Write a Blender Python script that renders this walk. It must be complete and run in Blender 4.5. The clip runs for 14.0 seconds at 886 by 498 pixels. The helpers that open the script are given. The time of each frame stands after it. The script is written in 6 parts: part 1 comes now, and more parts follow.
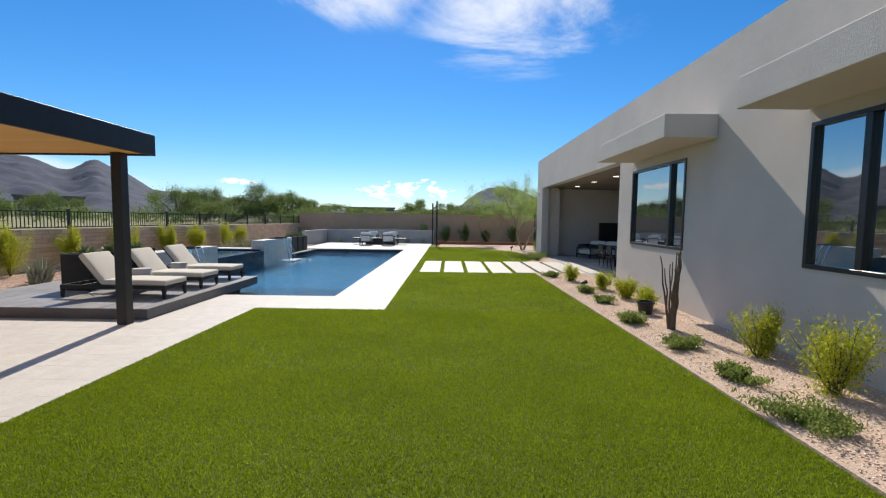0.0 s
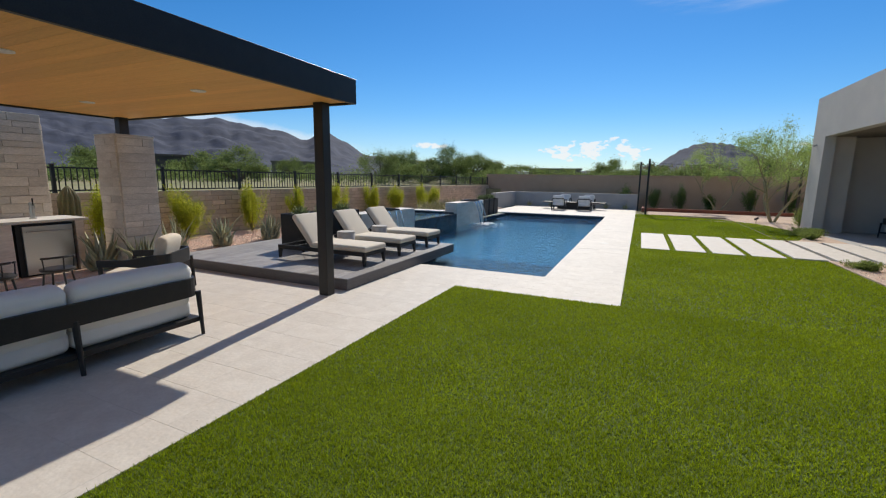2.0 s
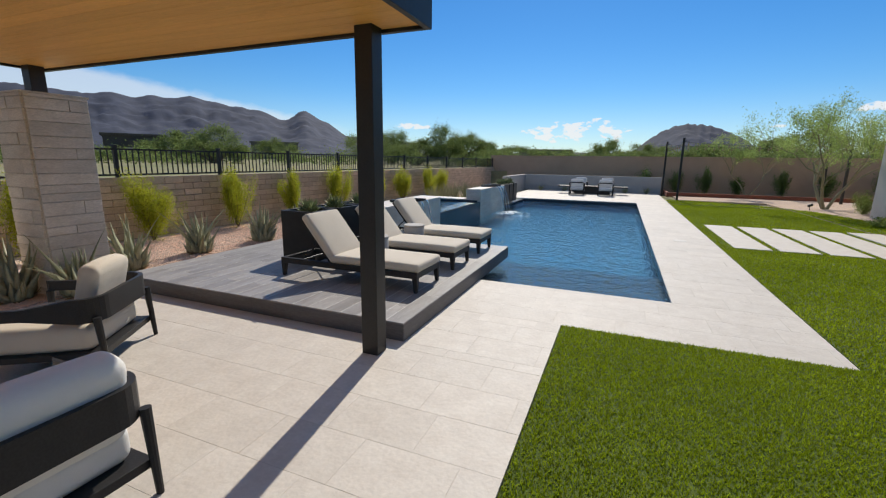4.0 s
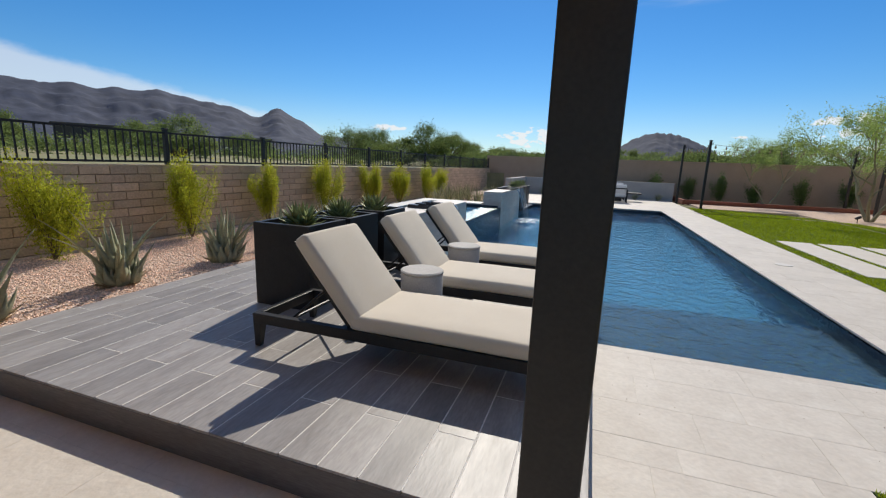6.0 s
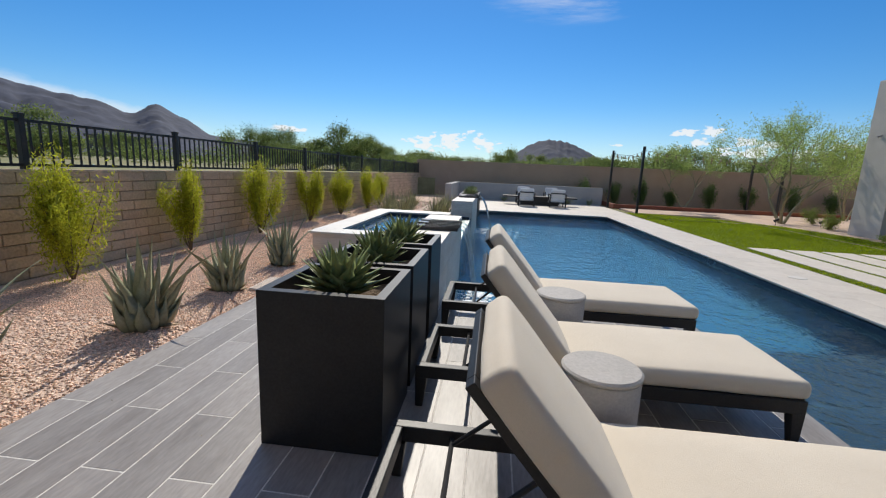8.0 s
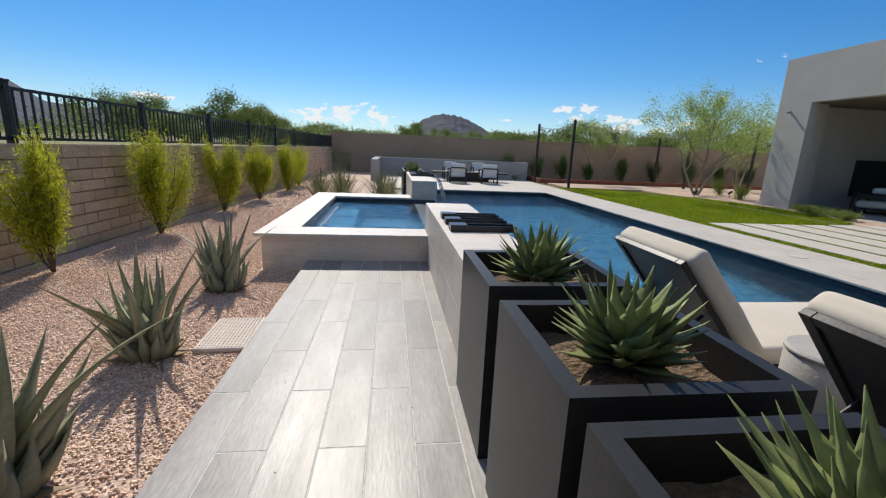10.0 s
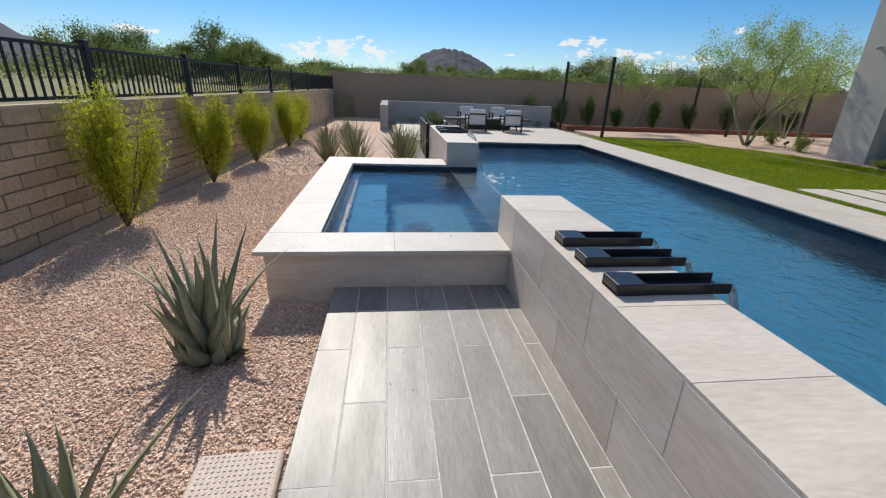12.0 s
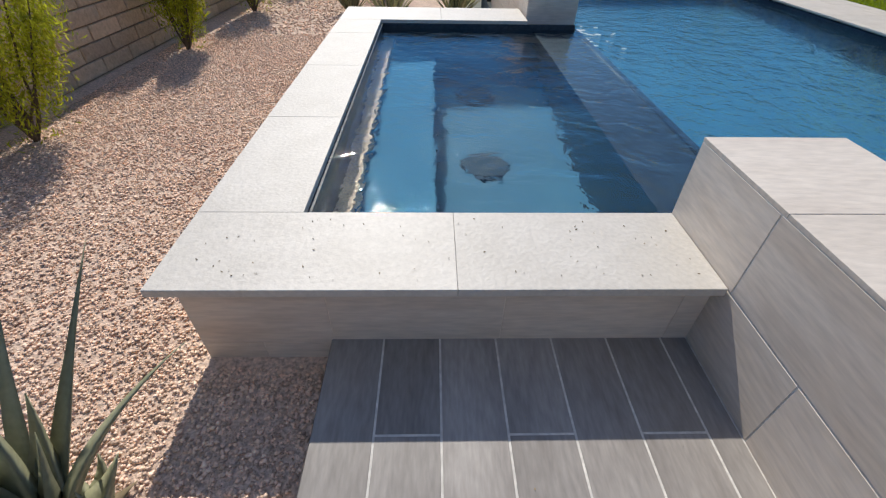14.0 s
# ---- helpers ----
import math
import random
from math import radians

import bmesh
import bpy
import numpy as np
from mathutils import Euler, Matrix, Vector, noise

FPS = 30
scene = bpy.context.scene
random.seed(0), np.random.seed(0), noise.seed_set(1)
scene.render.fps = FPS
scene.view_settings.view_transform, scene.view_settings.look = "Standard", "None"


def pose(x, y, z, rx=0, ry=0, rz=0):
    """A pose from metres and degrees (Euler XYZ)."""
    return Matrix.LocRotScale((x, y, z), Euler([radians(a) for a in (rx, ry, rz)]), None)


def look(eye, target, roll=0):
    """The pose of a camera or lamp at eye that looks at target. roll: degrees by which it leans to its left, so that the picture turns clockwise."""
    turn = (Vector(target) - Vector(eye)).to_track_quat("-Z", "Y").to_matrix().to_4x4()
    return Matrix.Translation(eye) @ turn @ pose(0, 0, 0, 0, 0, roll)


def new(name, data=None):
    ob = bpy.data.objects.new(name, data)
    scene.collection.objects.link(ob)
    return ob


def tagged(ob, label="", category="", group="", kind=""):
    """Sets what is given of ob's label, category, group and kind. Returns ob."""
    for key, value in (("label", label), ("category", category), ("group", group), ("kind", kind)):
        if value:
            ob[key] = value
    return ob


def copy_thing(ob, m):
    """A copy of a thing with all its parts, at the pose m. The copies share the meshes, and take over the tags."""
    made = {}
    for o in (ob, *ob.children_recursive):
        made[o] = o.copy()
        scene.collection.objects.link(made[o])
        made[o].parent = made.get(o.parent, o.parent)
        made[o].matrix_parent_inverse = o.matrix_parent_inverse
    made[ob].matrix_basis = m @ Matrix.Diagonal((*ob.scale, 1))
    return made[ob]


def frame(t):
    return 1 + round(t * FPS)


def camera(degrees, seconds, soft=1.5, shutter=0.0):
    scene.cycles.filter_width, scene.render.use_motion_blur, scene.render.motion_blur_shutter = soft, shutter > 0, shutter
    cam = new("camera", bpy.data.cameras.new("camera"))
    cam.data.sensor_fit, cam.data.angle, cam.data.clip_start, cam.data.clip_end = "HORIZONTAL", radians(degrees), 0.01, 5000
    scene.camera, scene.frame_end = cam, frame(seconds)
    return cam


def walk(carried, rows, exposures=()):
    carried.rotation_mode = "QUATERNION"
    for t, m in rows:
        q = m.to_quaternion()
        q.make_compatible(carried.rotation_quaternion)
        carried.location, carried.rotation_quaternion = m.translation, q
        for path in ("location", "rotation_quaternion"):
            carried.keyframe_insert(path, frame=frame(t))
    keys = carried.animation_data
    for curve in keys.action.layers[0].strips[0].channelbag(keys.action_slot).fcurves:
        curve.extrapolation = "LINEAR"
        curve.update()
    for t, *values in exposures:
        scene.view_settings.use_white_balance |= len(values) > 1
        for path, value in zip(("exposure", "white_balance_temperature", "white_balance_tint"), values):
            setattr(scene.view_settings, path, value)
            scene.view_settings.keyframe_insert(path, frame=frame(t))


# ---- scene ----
cam = camera(92.3, 14.0, soft=1.2)
PATH = [
    (0, (-0.093, 0.583, 1.708), (-0.121, 2.577, 1.568), 0.7),
    (0.5, (-0.322, 0.885, 1.672), (-0.839, 2.808, 1.488), 0.6),
    (1, (-0.536, 1.35, 1.648), (-1.295, 3.184, 1.403), 0.2),
    (1.5, (-0.824, 1.878, 1.648), (-1.658, 3.674, 1.362), 0.4),
    (2, (-1.171, 2.371, 1.676), (-1.99, 4.166, 1.35), 0.8),
    (2.5, (-1.639, 2.844, 1.68), (-2.434, 4.644, 1.323), 0.9),
    (3, (-2.202, 3.208, 1.668), (-2.978, 5.012, 1.286), 0.9),
    (3.5, (-2.717, 3.626, 1.67), (-3.484, 5.429, 1.269), 0.9),
    (3.7, (-2.946, 3.798, 1.679), (-3.703, 5.604, 1.272), 0.8),
    (6, (-5.143, 6.047, 1.474), (-5.775, 7.903, 1.079), 2.2),
    (6.5, (-5.551, 6.383, 1.458), (-6.114, 8.265, 1.082), 1.9),
    (7, (-6.051, 6.793, 1.447), (-6.521, 8.7, 1.075), 2.4),
    (7.5, (-6.455, 6.989, 1.448), (-6.815, 8.923, 1.088), 1.8),
    (8, (-6.899, 7.305, 1.455), (-7.116, 9.26, 1.093), 2.5),
    (8.5, (-7.344, 7.642, 1.423), (-7.441, 9.606, 1.058), 2.3),
    (9, (-7.693, 7.925, 1.412), (-7.662, 9.889, 1.034), 2.4),
    (9.2, (-7.814, 8.145, 1.382), (-7.715, 10.104, 0.996), 2.7),
    (11.3, (-8.655, 9.883, 1.546), (-8.345, 11.753, 0.907), 2.5),
    (11.5, (-8.665, 10.067, 1.577), (-8.374, 11.93, 0.909), 2.0),
    (12, (-8.717, 10.581, 1.564), (-8.468, 12.433, 0.853), 2.4),
    (12.5, (-8.795, 11.094, 1.461), (-8.601, 12.902, 0.628), 2.4),
    (13, (-8.792, 11.534, 1.425), (-8.669, 13.245, 0.396), 1.8),
    (13.5, (-8.748, 11.999, 1.431), (-8.672, 13.618, 0.26), 1.4),
    (14, (-8.758, 12.468, 1.406), (-8.712, 13.998, 0.119), 1.1),
]
walk(cam, [(t, look(eye, target, roll)) for t, eye, target, roll in PATH],
     [(0.0, 0.24), (0.5, 0.12), (1.0, 0.1), (1.5, 0.03), (3.0, -0.06), (6.0, -0.08), (8.0, -0.03), (11.5, -0.07), (14.0, -0.03)])

# ---- world, sun ----
SUN_DIR = Vector((-0.16, 1.0, 0.91)).normalized()
SUN_EL = math.asin(SUN_DIR.z)
SUN_AZ = math.atan2(SUN_DIR.x, SUN_DIR.y)

world = bpy.data.worlds.new("desert_sky")
scene.world = world
world.use_nodes = True
wn, wl = world.node_tree.nodes, world.node_tree.links
wn.clear()
w_out = wn.new("ShaderNodeOutputWorld")
w_bg = wn.new("ShaderNodeBackground")
sky = wn.new("ShaderNodeTexSky")
sky.sky_type = "NISHITA"
sky.sun_disc = False
sky.sun_elevation = SUN_EL
sky.sun_rotation = SUN_AZ
sky.air_density, sky.dust_density, sky.ozone_density = 1.0, 0.08, 3.5
w_bg.inputs["Strength"].default_value = 0.095


def wnode(kind, **values):
    n = wn.new(kind)
    for key, value in values.items():
        n.inputs[key].default_value = value
    return n


def wmath(op, a, b=None, clamp=False):
    n = wn.new("ShaderNodeMath")
    n.operation = op
    n.use_clamp = clamp
    for k, v in enumerate((a, b)):
        if v is None:
            continue
        if isinstance(v, (int, float)):
            n.inputs[k].default_value = v
        else:
            wl.new(v, n.inputs[k])
    return n.outputs[0]


# clouds: thin streaks overhead added as neutral fill, small cumulus low over the horizon
w_tc = wn.new("ShaderNodeTexCoord")
w_sep = wn.new("ShaderNodeSeparateXYZ")
wl.new(w_tc.outputs["Generated"], w_sep.inputs[0])
DX, DY, DZ = w_sep.outputs
zc = wmath("MAXIMUM", DZ, 0.02)
flat = wn.new("ShaderNodeCombineXYZ")
wl.new(wmath("DIVIDE", DX, zc), flat.inputs[0])
wl.new(wmath("DIVIDE", DY, zc), flat.inputs[1])
n_hi = wnode("ShaderNodeTexNoise", Scale=0.9, Detail=9.0, Roughness=0.62, Distortion=0.5)
wl.new(flat.outputs[0], n_hi.inputs["Vector"])


def w_range(value, a, b, c=0.0, d=1.0):
    n = wn.new("ShaderNodeMapRange")
    n.interpolation_type = "SMOOTHSTEP"
    wl.new(value, n.inputs[0])
    for k, v in zip((1, 2, 3, 4), (a, b, c, d)):
        n.inputs[k].default_value = v
    return n.outputs[0]


DEG = 180 / math.pi
azimuth = wmath("MULTIPLY", wmath("ARCTAN2", wmath("MULTIPLY", DX, -1.0), DY), DEG)
height = wmath("MULTIPLY", wmath("ARCSINE", DZ), DEG)


def cloud_patch(az, el, wide, tall):
    """1 at a bearing (left of +y) and height in degrees, falling smoothly to 0 as an ellipse."""
    a = wmath("DIVIDE", wmath("SUBTRACT", azimuth, az), wide)
    e = wmath("DIVIDE", wmath("SUBTRACT", height, el), tall)
    return w_range(wmath("ADD", wmath("MULTIPLY", a, a), wmath("MULTIPLY", e, e)), 0.0, 1.0, 1.0, 0.0)


n_lo = wnode("ShaderNodeTexNoise", Scale=24.0, Detail=10.0, Roughness=0.6)
stretch = wn.new("ShaderNodeMapping")
stretch.inputs["Scale"].default_value = (1.0, 1.0, 2.2)
wl.new(w_tc.outputs["Generated"], stretch.inputs[0])
wl.new(stretch.outputs[0], n_lo.inputs["Vector"])
# feathery cloud high ahead
mass = wmath("MAXIMUM", cloud_patch(-9, 25.0, 17, 8.0), wmath("MULTIPLY", cloud_patch(14, 28, 16, 6.0), 0.8))
high = wmath("MULTIPLY", w_range(wmath("ADD", n_hi.outputs[0], wmath("MULTIPLY", mass, 0.16)), 0.50, 0.74), wmath("POWER", mass, 0.6), True)
# thin cover mostly above the view, added to whiten the skylight in shade
fill_cirrus = wmath("MULTIPLY", w_range(n_hi.outputs[0], 0.36, 0.66), w_range(height, 27.0, 42.0), True)
high = wmath("MAXIMUM", high, wmath("MULTIPLY", fill_cirrus, 0.6))
# a long pale bank behind the western range, sinking towards the north
top = wmath("ADD", wmath("MULTIPLY", wmath("SUBTRACT", azimuth, 38.0), 0.17), 4.9)
under = wmath("SUBTRACT", wmath("ADD", top, wmath("MULTIPLY", n_lo.outputs[0], 1.2)), height)
west = wmath("MULTIPLY", w_range(under, 0.3, 1.5), wmath("MULTIPLY", w_range(azimuth, 30.0, 44.0), w_range(azimuth, 80.0, 110.0, 1.0, 0.0)), True)
# small cumulus over the horizon
low = None
for az, el, wide, tall in ((5.5, 3.6, 9.0, 1.7), (2.5, 4.3, 3.0, 1.4), (-23, 4.6, 5.5, 1.9), (-15.5, 3.9, 2.0, 0.6), (-38.5, 6.6, 1.6, 0.6), (-42, 10.6, 2.6, 0.8), (27, 4.2, 4.0, 0.6), (-30, 3.6, 10, 1.5)):
    c = cloud_patch(az, el, wide, tall)
    low = c if low is None else wmath("MAXIMUM", low, c)
low = wmath("MULTIPLY", w_range(wmath("ADD", n_lo.outputs[0], wmath("MULTIPLY", low, 0.24)), 0.685, 0.75), w_range(low, 0.05, 0.4), True)
haze = wmath("MULTIPLY", w_range(height, 0.0, 9.0, 1.0, 0.0), 0.16)
cover = wmath("MAXIMUM", wmath("MAXIMUM", wmath("MULTIPLY", high, 0.85), wmath("MULTIPLY", west, 0.5)), wmath("MAXIMUM", wmath("MULTIPLY", low, 0.85), haze))
w_mix = wn.new("ShaderNodeMix")
w_mix.data_type = "RGBA"
wl.new(cover, w_mix.inputs["Factor"])
w_hsv = wnode("ShaderNodeHueSaturation", Saturation=1.2, Value=1.0)
w_tint = wn.new("ShaderNodeMix")
w_tint.data_type, w_tint.blend_type = "RGBA", "MULTIPLY"
w_tint.inputs["Factor"].default_value = 1.0
w_tint.inputs["B"].default_value = (0.80, 0.96, 1.13, 1)
wl.new(sky.outputs[0], w_tint.inputs["A"])
wl.new(w_tint.outputs["Result"], w_hsv.inputs["Color"])
wl.new(w_hsv.outputs[0], w_mix.inputs["A"])
w_mix.inputs["B"].default_value = (9.8, 9.8, 9.8, 1)
wl.new(w_mix.outputs["Result"], w_bg.inputs["Color"])
wl.new(w_bg.outputs[0], w_out.inputs[0])

sun_data = bpy.data.lights.new("sun", "SUN")
sun_data.energy = 4.4
sun_data.angle = radians(0.53)
sun_data.color = (1.0, 0.94, 0.84)
sun = new("sun", sun_data)
sun.matrix_world = look(SUN_DIR * 60, (0, 0, 0))

# ---- materials ----


def mat(name, colour, colour2=None, rough=0.6, metal=0.0, scale=4.0, detail=6.0, bump=0.0, bump_scale=60.0,
        spec=0.5, grain=None, vary=0.0, island=0.0, fine=0.25, trans=0.0, ior=1.45, rough2=None, sheen=0.0, thin=0.0):
    """A procedural surface: two colours blended by coarse noise, fine grain on top, relief by finer noise.
    grain stretches the noise along an axis; vary and island shift brightness from piece to piece."""
    m = bpy.data.materials.new(name)
    m.use_nodes = True
    nt = m.node_tree
    nn, ll = nt.nodes, nt.links
    b = nn["Principled BSDF"]
    b.inputs["Metallic"].default_value = metal
    b.inputs["Roughness"].default_value = rough
    b.inputs["Specular IOR Level"].default_value = spec
    b.inputs["Transmission Weight"].default_value = trans
    b.inputs["IOR"].default_value = ior
    b.inputs["Sheen Weight"].default_value = sheen
    tc = nn.new("ShaderNodeTexCoord")
    vec = tc.outputs["Object"]
    info = nn.new("ShaderNodeObjectInfo")
    if vary:
        off = nn.new("ShaderNodeVectorMath")
        off.operation = "MULTIPLY_ADD"
        ll.new(info.outputs["Random"], off.inputs[0])
        off.inputs[1].default_value = (37.0, 53.0, 29.0)
        ll.new(vec, off.inputs[2])
        vec = off.outputs[0]
    mp = nn.new("ShaderNodeMapping")
    mp.inputs["Scale"].default_value = grain or (1, 1, 1)
    ll.new(vec, mp.inputs[0])
    n1 = nn.new("ShaderNodeTexNoise")
    n1.inputs["Scale"].default_value = scale
    n1.inputs["Detail"].default_value = detail
    n1.inputs["Roughness"].default_value = 0.6
    ll.new(mp.outputs[0], n1.inputs["Vector"])
    n2 = nn.new("ShaderNodeTexNoise")
    n2.inputs["Scale"].default_value = bump_scale
    n2.inputs["Detail"].default_value = 3.0
    ll.new(mp.outputs[0], n2.inputs["Vector"])
    ramp = nn.new("ShaderNodeMapRange")
    ramp.inputs[1].default_value, ramp.inputs[2].default_value = 0.3, 0.7
    ll.new(n1.outputs[0], ramp.inputs[0])
    mix = nn.new("ShaderNodeMix")
    mix.data_type = "RGBA"
    mix.inputs["A"].default_value = (*colour, 1)
    mix.inputs["B"].default_value = (*(colour2 or [c * 0.8 for c in colour]), 1)
    ll.new(ramp.outputs[0], mix.inputs["Factor"])
    out = mix.outputs["Result"]
    hsv = nn.new("ShaderNodeHueSaturation")
    g = nn.new("ShaderNodeMapRange")
    g.inputs[1].default_value, g.inputs[2].default_value = 0.25, 0.75
    g.inputs[3].default_value, g.inputs[4].default_value = 1 - fine, 1 + fine
    ll.new(n2.outputs[0], g.inputs[0])
    value = g.outputs[0]
    for amount, source in ((vary, info.outputs["Random"]), (island, None)):
        if amount:
            if source is None:
                source = nn.new("ShaderNodeNewGeometry").outputs["Random Per Island"]
            r = nn.new("ShaderNodeMapRange")
            r.inputs[3].default_value, r.inputs[4].default_value = 1 - amount, 1 + amount
            ll.new(source, r.inputs[0])
            mu = nn.new("ShaderNodeMath")
            mu.operation = "MULTIPLY"
            ll.new(value, mu.inputs[0])
            ll.new(r.outputs[0], mu.inputs[1])
            value = mu.outputs[0]
    ll.new(value, hsv.inputs["Value"])
    ll.new(out, hsv.inputs["Color"])
    ll.new(hsv.outputs[0], b.inputs["Base Color"])
    if rough2 is not None:
        rr = nn.new("ShaderNodeMapRange")
        rr.inputs[3].default_value, rr.inputs[4].default_value = rough, rough2
        ll.new(n1.outputs[0], rr.inputs[0])
        ll.new(rr.outputs[0], b.inputs["Roughness"])
    if bump:
        bp = nn.new("ShaderNodeBump")
        bp.inputs["Strength"].default_value = 1.0
        bp.inputs["Distance"].default_value = bump
        ll.new(n2.outputs[0], bp.inputs["Height"])
        ll.new(bp.outputs[0], b.inputs["Normal"])
    if thin:
        # leaves let part of the light through
        tr = nn.new("ShaderNodeBsdfTranslucent")
        ll.new(hsv.outputs[0], tr.inputs["Color"])
        ms = nn.new("ShaderNodeMixShader")
        ms.inputs[0].default_value = thin
        ll.new(b.outputs[0], ms.inputs[1])
        ll.new(tr.outputs[0], ms.inputs[2])
        ll.new(ms.outputs[0], nn["Material Output"].inputs["Surface"])
    return m


M_TURF_BASE = mat("turf_backing", (0.085, 0.12, 0.009), (0.065, 0.095, 0.007), 0.9, scale=1.5, bump=0.01, bump_scale=90)
M_BLADE = mat("turf_fibre", (0.225, 0.29, 0.009), (0.305, 0.375, 0.016), 0.6, scale=0.7, island=0.5, fine=0.12, spec=0.06, thin=0.5)
M_TRAV = mat("ivory_travertine", (0.60, 0.545, 0.47), (0.52, 0.46, 0.39), 0.62, scale=5.0, bump=0.003, bump_scale=34, vary=0.03, fine=0.06)
M_TRAV_J = mat("ivory_travertine_far", (0.60, 0.545, 0.47), (0.52, 0.46, 0.39), 0.62, scale=5.0, bump=0.003, bump_scale=34, island=0.05, fine=0.06)
M_GROUT = mat("sand_grout", (0.68, 0.63, 0.55), rough=0.9, scale=20, bump=0.002)
M_PLANK = mat("grey_wood_look_tile", (0.345, 0.32, 0.297), (0.225, 0.204, 0.187), 0.36, scale=2.2, grain=(3, 0.6, 3), bump=0.0006, bump_scale=26, vary=0.16, fine=0.16, rough2=0.52)
# upright faces of the platform, less than half as bright as M_PLANK
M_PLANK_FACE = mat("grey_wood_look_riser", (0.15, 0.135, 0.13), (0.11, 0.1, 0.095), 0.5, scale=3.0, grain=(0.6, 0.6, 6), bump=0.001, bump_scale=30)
M_PGROUT = mat("pale_tile_grout", (0.70, 0.67, 0.62), rough=0.9, scale=30)
M_WOODSTONE = mat("beige_stone_look_tile", (0.80, 0.715, 0.62), (0.67, 0.56, 0.45), 0.5, scale=2.0, grain=(0.6, 0.6, 4.0), bump=0.0005, bump_scale=18, vary=0.08, fine=0.12)
M_STONE_TOP = mat("beige_stone_look_top", (0.70, 0.62, 0.53), (0.61, 0.53, 0.445), 0.5, scale=2.0, grain=(0.8, 3, 3), bump=0.001, bump_scale=20, vary=0.05, fine=0.1)
M_COPING = mat("ivory_limestone_coping", (0.64, 0.60, 0.54), (0.57, 0.53, 0.47), 0.55, scale=5, bump=0.002, bump_scale=60, vary=0.05, fine=0.08)
M_STUCCO = mat("taupe_stucco", (0.61, 0.555, 0.49), (0.55, 0.50, 0.445), 0.92, scale=1.2, bump=0.006, bump_scale=120, fine=0.1)
# darker tan than the wall stucco; terrace ceiling and room behind the windows
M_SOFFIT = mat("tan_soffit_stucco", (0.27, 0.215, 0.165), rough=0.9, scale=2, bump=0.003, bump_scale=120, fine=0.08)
M_BLOCK = mat("tan_slump_block", (0.63, 0.48, 0.325), (0.54, 0.405, 0.27), 0.92, scale=5, bump=0.012, bump_scale=35, vary=0.14, fine=0.16)
M_BLOCK_J = mat("tan_slump_block_far", (0.63, 0.48, 0.325), (0.54, 0.405, 0.27), 0.92, scale=5, bump=0.01, bump_scale=35, island=0.12, fine=0.14)
M_MORTAR = mat("tan_mortar", (0.37, 0.275, 0.185), rough=0.95, scale=30, bump=0.003)
M_BACKWALL = mat("brown_painted_block", (0.46, 0.325, 0.22), (0.41, 0.285, 0.19), 0.92, scale=1.5, bump=0.006, bump_scale=50, fine=0.12)
M_GREYWALL = mat("light_grey_stucco", (0.42, 0.40, 0.375), (0.37, 0.35, 0.33), 0.9, scale=2, bump=0.004, bump_scale=90, fine=0.1)
M_BLACK = mat("matt_black_metal", (0.022, 0.021, 0.021), (0.03, 0.028, 0.027), 0.42, metal=0.0, scale=8, bump=0.0006, bump_scale=90, spec=0.3, fine=0.2)
M_BLACKGLOSS = mat("black_powder_coat", (0.018, 0.018, 0.02), (0.024, 0.024, 0.026), 0.3, scale=10, spec=0.5, bump=0.0003, bump_scale=120)
M_STEEL = mat("dark_bronze_steel", (0.018, 0.016, 0.015), (0.025, 0.021, 0.018), 0.45, scale=6, bump=0.0006, bump_scale=80, spec=0.5)
M_CEIL = mat("honey_cedar_boards", (0.78, 0.41, 0.10), (0.68, 0.335, 0.075), 0.5, scale=2.0, grain=(0.5, 6, 1), bump=0.001, bump_scale=30, vary=0.08, fine=0.12)
M_FABRIC = mat("cream_outdoor_fabric", (0.67, 0.59, 0.47), (0.625, 0.545, 0.43), 0.95, scale=3, bump=0.0012, bump_scale=420, fine=0.07, sheen=0.15)
M_FABRIC_W = mat("pale_grey_outdoor_fabric", (0.78, 0.755, 0.71), (0.72, 0.695, 0.65), 0.95, scale=3, bump=0.0012, bump_scale=420, fine=0.06, sheen=0.15)
M_CONC = mat("warm_grey_concrete", (0.44, 0.41, 0.375), (0.38, 0.355, 0.32), 0.75, scale=6, bump=0.002, bump_scale=70, fine=0.1)
M_GRAVEL = mat("pink_granite_gravel_bed", (0.70, 0.53, 0.42), (0.58, 0.42, 0.325), 0.95, scale=6, bump=0.012, bump_scale=75, fine=0.45)
M_PEBBLE = mat("pink_granite_gravel", (0.86, 0.65, 0.505), (0.74, 0.50, 0.365), 0.85, scale=1.5, island=0.42, fine=0.1)
M_DIRT = mat("tan_decomposed_granite", (0.58, 0.43, 0.32), (0.50, 0.36, 0.265), 0.95, scale=3, bump=0.012, bump_scale=60, fine=0.3)
M_DESERT = mat("desert_ground", (0.30, 0.245, 0.13), (0.18, 0.19, 0.065), 0.95, scale=0.14, bump=0.05, bump_scale=2.0, fine=0.25)
M_AGAVE = mat("blue_green_agave", (0.36, 0.365, 0.225), (0.43, 0.425, 0.285), 0.5, scale=6, bump=0.001, bump_scale=50, vary=0.15, fine=0.14, spec=0.4, thin=0.22)
M_AGAVE_DRY = mat("dry_agave_leaf", (0.33, 0.245, 0.14), rough=0.7, scale=10, island=0.3)
M_LEAF = mat("yellow_green_leaf", (0.40, 0.43, 0.03), (0.50, 0.50, 0.045), 0.6, scale=2, island=0.35, fine=0.1, spec=0.2, thin=0.5)
